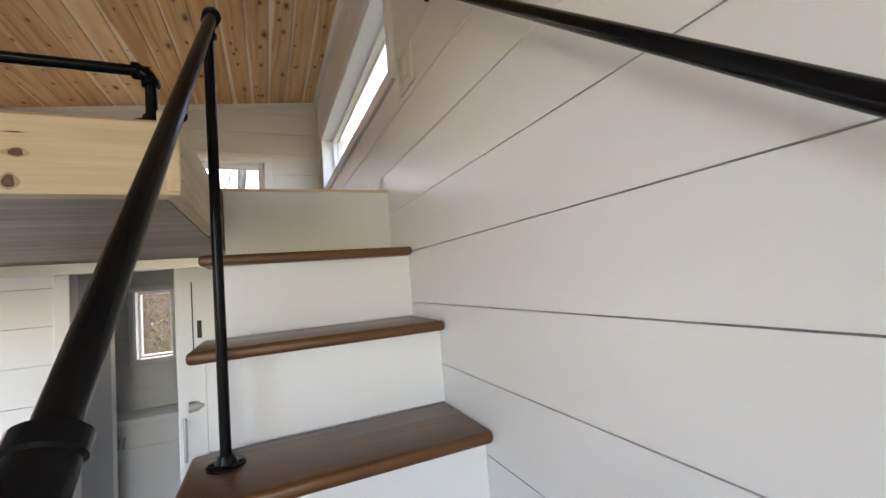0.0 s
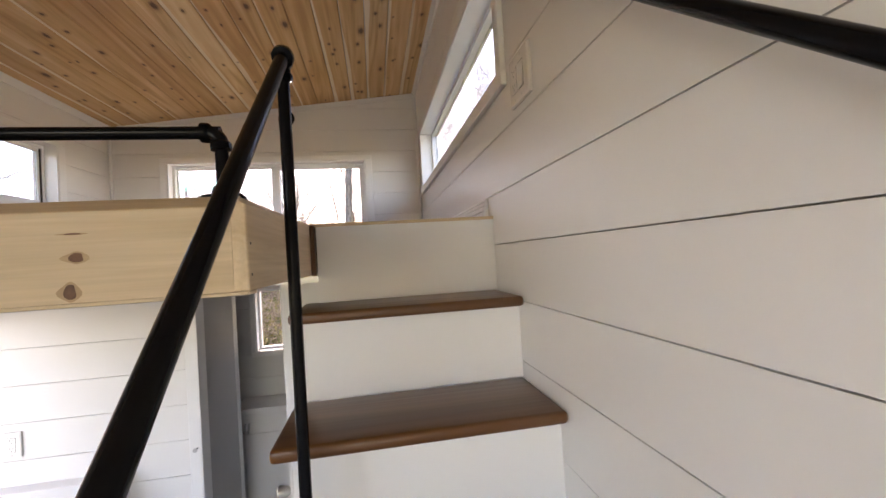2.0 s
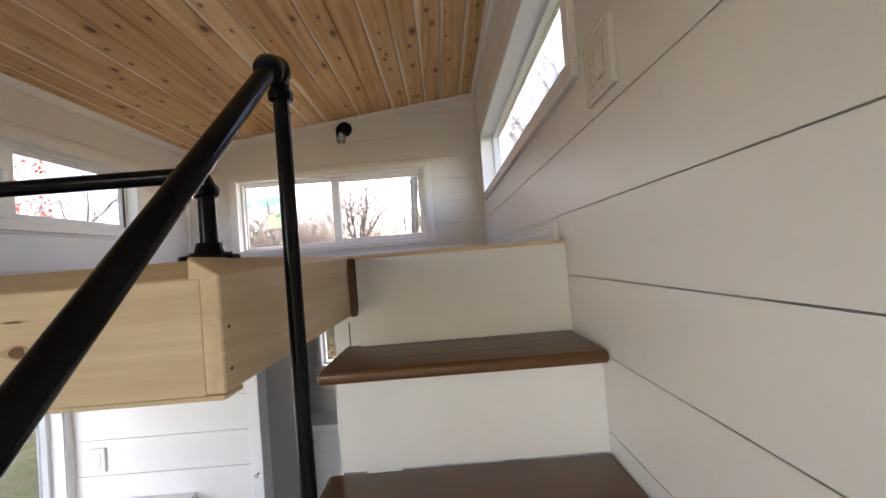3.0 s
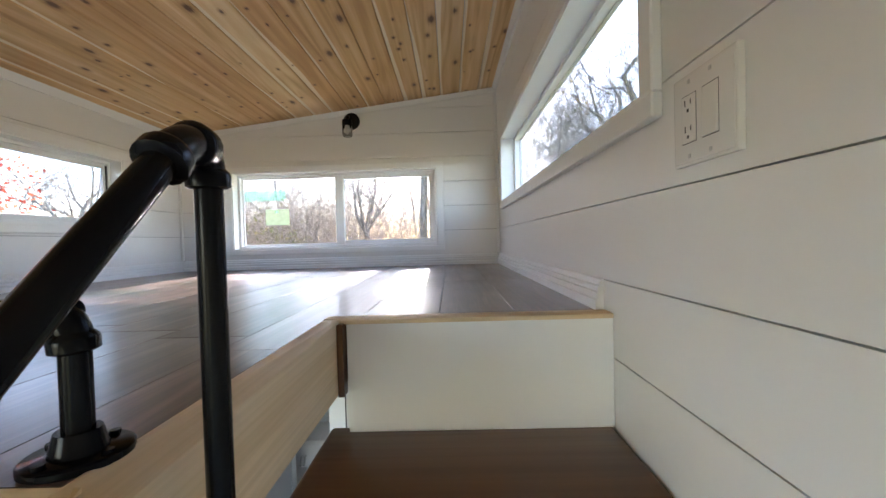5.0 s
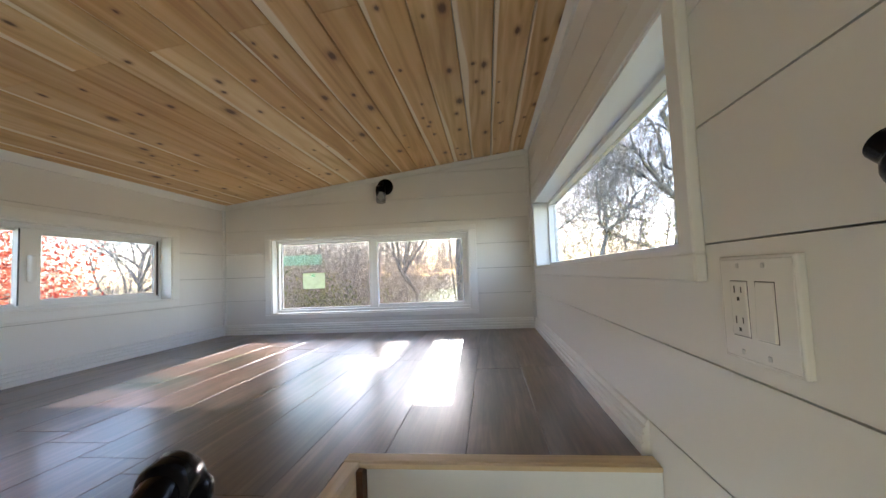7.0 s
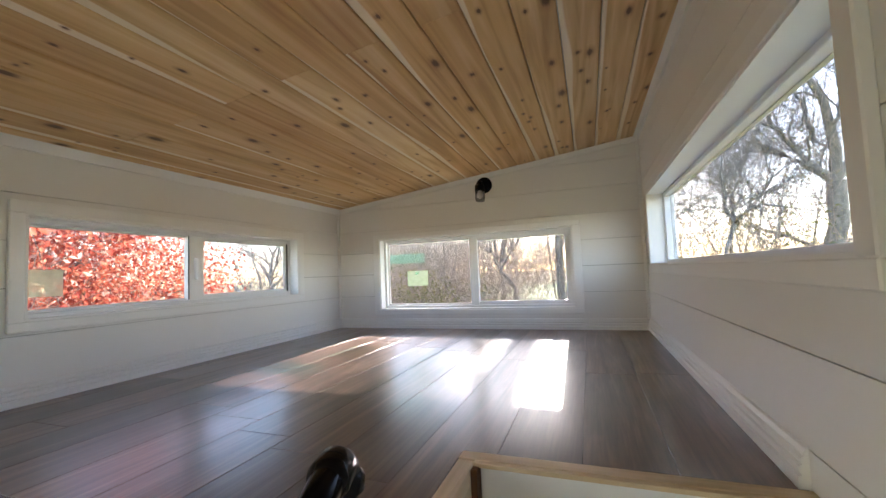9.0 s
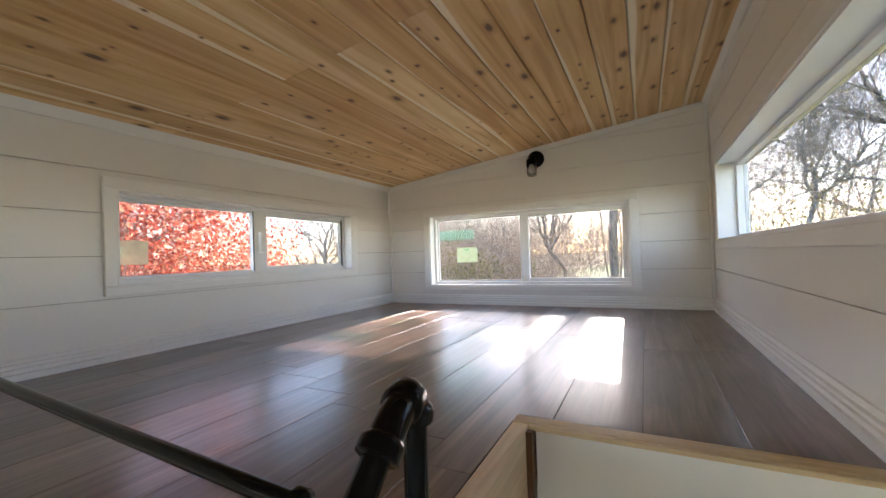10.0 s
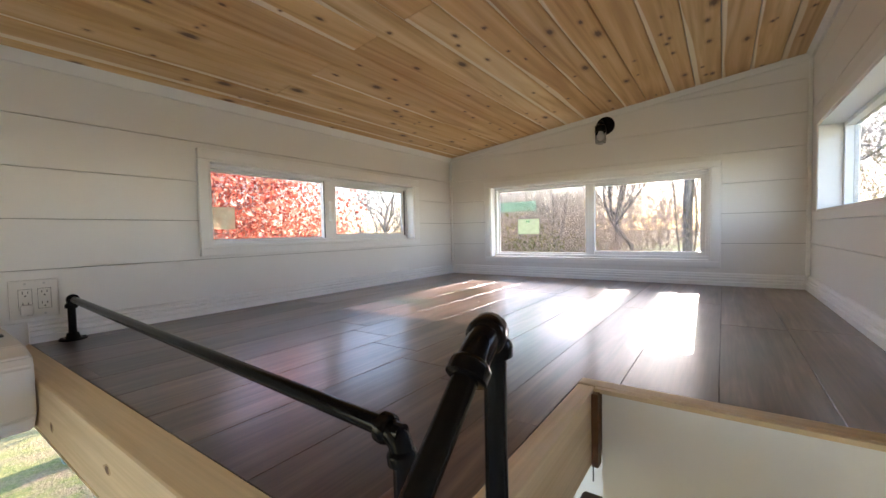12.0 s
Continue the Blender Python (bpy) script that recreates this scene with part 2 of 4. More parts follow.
# ---- plan ----
LEFT, RIGHT, FAR, BACK = -2.27, 0.0, 4.247, -2.6
LOFT, EDGE = 2.145, 1.648
SLOPE, HIGH = 0.1217, 3.38
GROUND = -0.65


def roof_at(x):
    return HIGH + SLOPE * x


ROWS_Z = [1.355 + 0.1752 * k for k in range(-7, 4)] + [2.05, 2.2165] + [2.39 + 0.1722 * k for k in range(7)]


def cut(u0, u1, z0, z1, holes):
    """A rectangle less the holes, as rectangles."""
    edges = sorted({u0, u1, *(min(max(u, u0), u1) for h in holes for u in h[:2])})
    out = []
    for a, b in zip(edges, edges[1:]):
        if b - a < 1e-4:
            continue
        spans = [(z0, z1)]
        for h0, h1, hz0, hz1 in holes:
            if h0 < (a + b) / 2 < h1:
                spans = [s for lo, hi in spans for s in ((lo, min(hi, hz0)), (max(lo, hz1), hi)) if s[1] - s[0] > 1e-3]
        for lo, hi in spans:
            if out and abs(out[-1][1] - a) < 1e-6 and abs(out[-1][2] - lo) < 1e-6 and abs(out[-1][3] - hi) < 1e-6 and len(spans) == 1:
                out[-1] = (out[-1][0], b, lo, hi)
            else:
                out.append((a, b, lo, hi))
    return out


def under_roof(poly):
    """The part of an (x, z) polygon under the sloping ceiling."""
    out = []
    for (x0, z0), (x1, z1) in zip(poly, poly[1:] + poly[:1]):
        d0, d1 = roof_at(x0) + 0.01 - z0, roof_at(x1) + 0.01 - z1
        if d0 >= 0:
            out.append((x0, z0))
        if d0 * d1 < 0:
            s = d0 / (d0 - d1)
            out.append((x0 + s * (x1 - x0), z0 + s * (z1 - z0)))
    return out


def boarded_wall(name, axis, at, inward, u0, u1, z0, z1, holes, label, thick=0.12):
    """A wall on axis = at, faced with boards; inward is the sign of the way into the room."""
    def slab(bm, near, far, a, b, lo, hi):
        if axis == "x":
            return prism([(near, a, lo), (near, b, lo), (near, b, hi), (near, a, hi)], (far - near, 0, 0), bm)
        flat = under_roof([(a, lo), (b, lo), (b, hi), (a, hi)])
        return prism([(x, near, z) for x, z in flat], (0, far - near, 0), bm) if len(flat) > 2 else bm

    body = bmesh.new()
    for a, b, lo, hi in cut(u0, u1, z0, z1, holes):
        slab(body, at - inward * 0.016, at - inward * thick, a, b, lo, hi)
    wall = solo(name, body, BACKING, label, kind="structure")
    rows = [z0] + [z for z in ROWS_Z if z0 + 0.02 < z < z1 - 0.02] + [z1]
    for lo, hi in zip(rows, rows[1:]):
        for a, b, c, d in cut(u0, u1, lo + 0.0013, hi - 0.0013, holes):
            if axis == "y" and c > roof_at(b) - 0.01:
                continue
            bm = bmesh.new()
            slab(bm, at, at - inward * 0.0155, a, b, c, d)
            part("board", bm, WHITE, wall)
    return wall


FAR_HOLE = (-1.888, -0.438, 2.285, 2.835)
SIDE_HOLE = (2.120, 3.975, 2.55, 2.955)
LEFT_HOLE = (2.29, 3.735, 2.44, 2.835)
LOW_HOLE = (1.2, 3.16, 0.93, 1.90)
BATH_HOLE = (-1.33, -1.10, 1.375, 1.86)
# invented unseen opening in the main room, only there to hold a fill lamp
MAIN_HOLE = (-2.0, 0.2, 1.6, 2.6)
boarded_wall("wall_east", "x", RIGHT, -1, BACK, FAR + 0.12, 0, 3.36, [SIDE_HOLE], "white painted horizontal shiplap wall beside the stairs")
boarded_wall("wall_west", "x", LEFT, 1, BACK, FAR + 0.12, 0, 3.1, [LEFT_HOLE, LOW_HOLE, MAIN_HOLE], "white painted horizontal shiplap wall with sliding windows")
boarded_wall("wall_north", "y", FAR, -1, LEFT, RIGHT, 0, 3.4, [FAR_HOLE, BATH_HOLE], "white shiplap gable wall at the loft's end")
boarded_wall("wall_south", "y", BACK, 1, LEFT, RIGHT, 0, 3.4, [(-1.8, -0.5, 0.05, 2.1)], "white shiplap end wall, unseen, with an opening made up for a fill lamp")
# fill lamps: the first two in made-up unseen openings, the third added in window_4
fill_light((-1.15, BACK - 0.02, 1.1), (-1.15, 0, 1.1), 1.29, 2.04, 0.12, (1.0, 0.96, 0.90))
fill_light((LEFT - 0.05, -0.9, 2.1), (0, -0.9, 2.1), 2.18, 0.985, 0.4, (1.0, 0.96, 0.90))
fill_light((LEFT - 0.05, 2.85, 1.42), (0, 2.85, 1.42), 0.5, 0.9, 0.22)

solo("floor", box(LEFT, RIGHT, BACK, FAR, -0.1, 0.0), PLANK, "dark wood-look floor below the loft", kind="structure")

# ceiling: sloping cedar boards in one mesh, every other one butted at the same line
BOARD = 0.129
bm = bmesh.new()
rng = random.Random(4)
for k in range(18):
    x, w = RIGHT - BOARD * k, min(BOARD, RIGHT - BOARD * k - LEFT)
    ends = [BACK, 2.503 + rng.uniform(-0.012, 0.012), FAR] if k % 2 else [BACK, 0.55 + rng.uniform(-0.012, 0.012), FAR]
    for a, b in zip(ends, ends[1:]):
        g, drop = 0.0017, rng.uniform(0, 0.0016)
        shape = [(x - w + g, 0.004), (x - w + g + 0.004, drop), (x - g - 0.004, drop), (x - g, 0.004), (x - g, 0.018), (x - w + g, 0.018)]
        prism([(px, a + 0.0009, roof_at(px) + pz) for px, pz in shape], (0, b - a - 0.0018, 0), bm)
solo("ceiling", bm, CEDAR, "sloping ceiling of knotty cedar tongue-and-groove boards", kind="structure")
bm = prism([(LEFT - 0.3, BACK - 0.3, roof_at(LEFT - 0.3) + 0.03), (0.3, BACK - 0.3, roof_at(0.3) + 0.03), (0.3, BACK - 0.3, roof_at(0.3) + 0.16), (LEFT - 0.3, BACK - 0.3, roof_at(LEFT - 0.3) + 0.16)], (0, FAR - BACK + 0.75, 0))
solo("roof", bm, STEEL, "thin metal shed roof over the house", kind="structure")

# crown strips along the ceiling
bm = prism([(RIGHT, BACK, roof_at(0) - 0.03), (-0.012, BACK, roof_at(0) - 0.03), (-0.02, BACK, roof_at(0) - 0.014), (-0.03, BACK, roof_at(-0.03)), (RIGHT, BACK, roof_at(0))], (0, FAR - BACK, 0))
solo("trim", bm, TRIM, "white crown strip along the high side", kind="structure")
bm = prism([(LEFT, BACK, roof_at(LEFT) - 0.035), (LEFT + 0.012, BACK, roof_at(LEFT) - 0.035), (LEFT + 0.03, BACK, roof_at(LEFT + 0.03)), (LEFT, BACK, roof_at(LEFT))], (0, FAR - BACK, 0))
solo("trim", bm, TRIM, "white crown strip along the low side", kind="structure")
bm = prism([(LEFT, FAR - 0.012, roof_at(LEFT) - 0.035), (RIGHT, FAR - 0.012, roof_at(0) - 0.035), (RIGHT, FAR - 0.012, roof_at(0)), (LEFT, FAR - 0.012, roof_at(LEFT))], (0, 0.012, 0))
solo("trim", bm, TRIM, "white crown strip along the gable", kind="structure")

# ---- windows ----
def pane_box(axis, depth, u0, u1, z0, z1, bm=None, d=0.03, bevel=0.002):
    if axis == "x":
        return box(min(depth, depth + d), max(depth, depth + d), u0, u1, z0, z1, bevel, 1, bm)
    return box(u0, u1, min(depth, depth + d), max(depth, depth + d), z0, z1, bevel, 1, bm)


def ring(axis, depth, hole, w, d, bm=None, bevel=0.002):
    u0, u1, z0, z1 = hole
    for a, b, lo, hi in ((u0, u1, z0, z0 + w), (u0, u1, z1 - w, z1), (u0, u0 + w, z0 + w, z1 - w), (u1 - w, u1, z0 + w, z1 - w)):
        bm = pane_box(axis, depth, a, b, lo, hi, bm, d, bevel)
    return bm


def window(name, axis, at, out, hole, trim, label, mid=None, reveal=0.07):
    """A window in a hole of a wall; out is the sign of the way outside, trim the widths of the casing (start, end, bottom, top), mid the
    ends of the two panes where it slides."""
    u0, u1, z0, z1 = hole
    centre = ((at, (u0 + u1) / 2, z0) if axis == "x" else ((u0 + u1) / 2, at, z0))
    w = thing(name, centre, label, "", "", "structure")
    t0, t1, tb, tt = trim
    d = -0.019 * out
    for nm, a, b, lo, hi in (("casing", u0 - t0, u1 + t1, z1, z1 + tt), ("casing", u0 - t0, u1 + t1, z0 - tb, z0), ("casing", u0 - t0, u0, z0, z1), ("casing", u1, u1 + t1, z0, z1)):
        part(nm, pane_box(axis, at, a, b, lo, hi, None, d, 0.003), TRIM, w)
    bm = None
    depth = at - 0.015 * out
    for a, b, lo, hi in ((u0, u1, z0, z0 + 0.008), (u0, u1, z1 - 0.008, z1), (u0, u0 + 0.008, z0 + 0.008, z1 - 0.008), (u1 - 0.008, u1, z0 + 0.008, z1 - 0.008)):
        bm = pane_box(axis, depth, a, b, lo, hi, bm, (reveal + 0.05) * out, 0)
    part("reveal", bm, TRIM, w)
    inner = (u0 + 0.008, u1 - 0.008, z0 + 0.008, z1 - 0.008)
    part("window_frame", ring(axis, at + (reveal - 0.02) * out, inner, 0.018, 0.05 * out), VINYL, w)
    if mid:
        a1, b0 = mid
        g = (inner[0] + 0.018, inner[1] - 0.018, inner[2] + 0.018, inner[3] - 0.018)
        first, second = (g[0], a1 + 0.024, g[2], g[3]), (b0 - 0.024, g[1], g[2], g[3])
        for sash, dd, wdt in ((first, reveal + 0.008, 0.012), (second, reveal - 0.012, 0.026)):
            s = part("sash", ring(axis, at + dd * out, sash, wdt, 0.018 * out), VINYL, w)
            glass = part("pane", pane_box(axis, at + (dd + 0.007) * out, sash[0] + wdt, sash[1] - wdt, sash[2] + wdt, sash[3] - wdt, None, 0.004 * out, 0), GLASS, s)
            glass.visible_shadow = False
        part("meeting_rail", pane_box(axis, at + (reveal - 0.016) * out, a1, b0, g[2], g[3], None, 0.04 * out, 0.003), VINYL, w)
    else:
        g = (inner[0] + 0.018, inner[1] - 0.018, inner[2] + 0.018, inner[3] - 0.018)
        glass = part("pane", pane_box(axis, at + (reveal + 0.01) * out, *g, None, 0.004 * out, 0), GLASS, w)
        glass.visible_shadow = False
    return w


w1 = window("window_1", "y", FAR, 1, FAR_HOLE, (0.05, 0.052, 0.036, 0.036), "white vinyl sliding window with two panes in the gable wall", (-1.17, -1.11))
w2 = window("window_2", "x", LEFT, -1, LEFT_HOLE, (0.046, 0.06, 0.037, 0.046), "white vinyl sliding window looking onto a red-leaved tree", (2.973, 3.06))
w3 = window("window_3", "x", RIGHT, 1, SIDE_HOLE, (0.043, 0.04, 0.042, 0.05), "long fixed clerestory window with deep white reveal", None, 0.09)
w4 = window("window_4", "x", LEFT, -1, LOW_HOLE, (0.06, 0.06, 0.06, 0.06), "wide white window below the loft facing the lawn")
w5 = window("window_5", "y", FAR, 1, BATH_HOLE, (0.035, 0.035, 0.035, 0.035), "small white window below the loft")

# ---- loft ----
loft = solo("loft_deck", box(LEFT, -0.64, EDGE + 0.053, FAR, 1.996, LOFT - 0.008), DECK, "plank-covered loft deck over the back of the house", kind="structure")
box_bm = box(-0.64, RIGHT, 2.34, FAR, 1.996, LOFT - 0.008)
part("deck_end", box_bm, DECK, loft)
y = EDGE + 0.041
while y < 3.19:
    part("soffit_board", box(LEFT, -0.6385, y + 0.001, min(y + 0.118, 3.199), 1.984, 1.9955), SOFFIT, loft, "brown plank under the loft")
    y += 0.12
beam = thing("loft_beam", (-1.4, EDGE, 1.98), "raw knotty pine beam along the loft's open edge", "beam")
bm = prism([(LEFT, EDGE, 1.9865), (LEFT, EDGE + 0.053, 1.9865), (LEFT, EDGE + 0.053, LOFT), (LEFT, EDGE + 0.003, 2.123), (LEFT, EDGE, 2.120)], (-0.6245 - LEFT, 0, 0))
part("face_board", bm, PINE, beam)


def knot(at, wide, high, parent):
    x, z = at
    for nm, mat, k, d in (("knot_rim", KNOT_RIM, 1.3, 0.0004), ("knot", KNOT, 0.95, 0.0008)):
        bm = bmesh.new()
        bm.faces.new([bm.verts.new((x + wide * (k if k < 1 else 0.9 + 1.1 * abs(math.cos(a)) ** 5) * (1 + 0.16 * math.sin(3 * a + 40 * x)) * math.cos(a), EDGE - d, z + high * k * (1 + 0.1 * math.cos(2 * a)) * math.sin(a))) for a in (2 * math.pi * i / 20 for i in range(20))])
        part(nm, bm, mat, parent)


for at, wide, high in (((-0.837, 2.053), 0.010, 0.008), ((-0.847, 2.003), 0.0085, 0.013), ((-0.84, 2.088), 0.011, 0.0015), ((-1.31, 2.06), 0.011, 0.009), ((-1.72, 2.03), 0.009, 0.012), ((-2.02, 2.07), 0.008, 0.007)):
    knot(at, wide, high, beam)
part("bottom_strip", box(LEFT, -0.602, EDGE - 0.002, EDGE + 0.04, 1.9805, 1.9863, 0.001, 1), PINE, beam)
side = thing("stairwell_beam", (-0.62, 1.95, 1.98), "raw pine beam beside the stair opening", "beam")
bm = box(-0.638, -0.602, EDGE + 0.001, 2.30, 1.9865, LOFT + 0.002, 0.002, 1)
for v in bm.verts:
    if v.co.z > 2.1 and v.co.x > -0.62:
        v.co.z -= 0.022 * max(0.0, 2.30 - v.co.y) / 0.65
part("face_board", bm, PINE_Y, side)
for zz in (2.062, 2.012):
    part("nail", tube([(-0.6022, 1.664, zz), (-0.6012, 1.664, zz)], 0.0022, 10), DARK, side)
part("end_strip", box(-0.6015, -0.588, 2.27, 2.30, 1.984, LOFT - 0.004, 0.001, 1), TREAD, side, "dark stained strip")
nose = solo("trim_strip", box(-0.638, RIGHT, 2.301, 2.338, LOFT - 0.006, LOFT + 0.004, 0.002, 1), PINE, "thin raw pine strip capping the top riser", "trim strip")

# ---- stairs ----
stairs = thing("stairs", (-0.32, 0.4, 0), "white boxed stairs with dark stained wooden treads", "stairs")
RISE, RUN = 0.2372, 0.2295
for k in range(8):
    top, nose_y = RISE * (k + 1), 2.047 - RUN * (7 - k)
    back = nose_y + RUN + 0.045
    bm = box(-0.634, -0.001, nose_y, back, top - 0.029, top, 0.010, 3)
    smooth(part("tread", bm, TREAD, stairs), 50)
    part("riser", box(-0.60, -0.001, nose_y + 0.045, nose_y + 0.06, top - RISE + 0.0005, top - 0.0295), TRIM, stairs)
part("riser", box(-0.585, -0.001, 2.292, 2.307, RISE * 8 + 0.0005, LOFT - 0.007), TRIM, stairs)
part("riser_cap", box(-0.60, -0.001, 2.288, 2.3005, LOFT - 0.0068, LOFT + 0.003, 0.001, 1), PINE, stairs, "thin raw pine edge strip")
bm = None
for k in range(8):
    nose_y = 2.047 - RUN * (7 - k)
    bm = box(-0.606, -0.601, nose_y + 0.046, nose_y + RUN + 0.044, 0.0, RISE * (k + 1) - 0.030, 0, 1, bm)
part("side_panel", bm, TRIM, stairs)



# ---- skirting ----
PROFILE = [(0, 0), (0.019, 0), (0.019, 0.022), (0.0125, 0.025), (0.0165, 0.029), (0.0165, 0.040), (0.0105, 0.043), (0.0140, 0.047), (0.0140, 0.054), (0.0075, 0.058), (0.0095, 0.062), (0.005, 0.070), (0, 0.073)]
SK = LOFT + 0.0005
solo("baseboard", prism([(-d, 2.345, SK + h) for d, h in PROFILE], (0, FAR - 2.345, 0)), TRIM, "white stepped baseboard", kind="structure")
solo("baseboard", prism([(LEFT + d, EDGE + 0.053, SK + h) for d, h in PROFILE], (0, FAR - EDGE - 0.053, 0)), TRIM, "white stepped baseboard", kind="structure")
solo("baseboard", prism([(LEFT + 0.0195, FAR - d, SK + h) for d, h in PROFILE], (-LEFT - 0.039, 0, 0)), TRIM, "white stepped baseboard", kind="structure")
for cx in (LEFT + 0.0005, -0.0185):
    solo("corner_trim", box(cx, cx + 0.018, FAR - 0.0185, FAR - 0.0005, SK + 0.073, roof_at(cx) - 0.036, 0.004, 2), TRIM, "thin white corner strip", kind="structure")

# ---- pipe rails ----
PIPE = 0.0112


def fitting(points, bm=None, r=0.0138):
    """A cast elbow: a thick bent body with a collar at each end."""
    bm = tube(points, r, 18, bm)
    for p, q in ((points[0], points[1]), (points[-1], points[-2])):
        p, q = Vector(p), Vector(q)
        way = (q - p).normalized()
        bm = tube([p - way * 0.005, p - way * 0.003, p + way * 0.006, p + way * 0.009, p + way * 0.012], [r, r + 0.0036, r + 0.0040, r + 0.0030, r + 0.0002], 20, bm)
    return bm


def flange(at, way, bm=None):
    at, way = Vector(at), Vector(way).normalized()
    bm = tube([at, at + way * 0.005, at + way * 0.0065], [0.038, 0.038, 0.036], 28, bm)
    bm = tube([at + way * 0.0065, at + way * 0.02, at + way * 0.024], [0.0205, 0.0172, 0.016], 20, bm)
    side = way.orthogonal().normalized()
    for k in range(4):
        a = Matrix.Rotation(math.pi / 2 * k + 0.6, 3, way) @ side
        bm = tube([at + way * 0.006 + a * 0.0295, at + way * 0.0095 + a * 0.0295], 0.0045, 10, bm)
    return bm


T1 = RISE * 6
POST = Vector((-0.556, 1.757, 0))
rail = thing("stair_rail", (POST.x, POST.y, T1), "black iron pipe handrail on a post fixed to a stair tread", "handrail")
TOP = Vector((POST.x, POST.y, 2.398))
smooth(part("flange", flange((POST.x, POST.y, T1), (0, 0, 1)), IRON, rail))
smooth(part("post", tube([(POST.x, POST.y, T1 + 0.006), (POST.x, POST.y, TOP.z - 0.03)], PIPE, 20), IRON, rail))
KNEE = Vector((-0.540, 1.700, 2.394))
LOW = Vector((-0.5652, 1.0187, 1.6954))
smooth(part("elbow", fitting(bend(TOP - Vector((0, 0, 1)), TOP, KNEE, 0.027)), IRON, rail))
smooth(part("street_elbow", fitting(bend(TOP, KNEE, LOW, 0.027), r=0.0140), IRON, rail))
smooth(part("sloping_pipe", tube([KNEE + (LOW - KNEE).normalized() * 0.02, LOW], PIPE, 20), IRON, rail))
DOWN = (LOW - KNEE).normalized()
smooth(part("coupling", tube([LOW - DOWN * 0.032, LOW - DOWN * 0.030, LOW - DOWN * 0.018, LOW - DOWN * 0.016, LOW + DOWN * 0.030, LOW + DOWN * 0.032, LOW + DOWN * 0.046, LOW + DOWN * 0.048], [0.0158, 0.0185, 0.0185, 0.0165, 0.0165, 0.0185, 0.0185, 0.0158], 20), IRON, rail))
END = LOW + DOWN * 0.95
smooth(part("sloping_pipe", tube([LOW, END], PIPE, 20), IRON, rail))
smooth(part("lower_elbow", fitting(bend(KNEE, END, END - Vector((0, 0, 1)), 0.034), r=0.0140), IRON, rail))
smooth(part("lower_post", tube([END - Vector((0, 0, 0.02)), (END.x, END.y, 0.006)], PIPE, 20), IRON, rail))
smooth(part("flange", flange((END.x, END.y, 0), (0, 0, 1)), IRON, rail))

lrail = thing("loft_rail", (-1.45, 1.79, LOFT), "low black iron pipe rail along the loft's edge", "guard rail")
A, B = Vector((-0.664, 1.742, 2.266)), Vector((-2.215, 1.800, 2.287))
smooth(part("pipe", tube([A, B], PIPE, 20), IRON, lrail))
for p, q in ((A, B), (B, A)):
    smooth(part("elbow", fitting(bend(q, p, p - Vector((0, 0, 1)), 0.028)), IRON, lrail))
    smooth(part("post", tube([p - Vector((0, 0, 0.02)), (p.x, p.y, LOFT + 0.004)], PIPE, 20), IRON, lrail))
    smooth(part("flange", flange((p.x, p.y, LOFT + 0.0005), (0, 0, 1)), IRON, lrail))

wrail = thing("wall_handrail", (0, 1.0, 2.0), "black iron pipe handrail fixed to the shiplap wall", "handrail")
wa, wb = Vector((-0.065, 1.737, 2.606)), Vector((-0.065, 0.15, 1.265))
smooth(part("pipe", tube([wa, wb], PIPE, 20), IRON, wrail))
for p, q in ((wa, wb), (wb, wa)):
    smooth(part("elbow", fitting(bend(q, p, p + Vector((1, 0, 0)), 0.03)), IRON, wrail))
    smooth(part("flange", flange((-0.0005, p.y, p.z), (-1, 0, 0)), IRON, wrail))
    smooth(part("nipple", tube([(-0.006, p.y, p.z), (-0.03, p.y, p.z)], PIPE, 18), IRON, wrail))

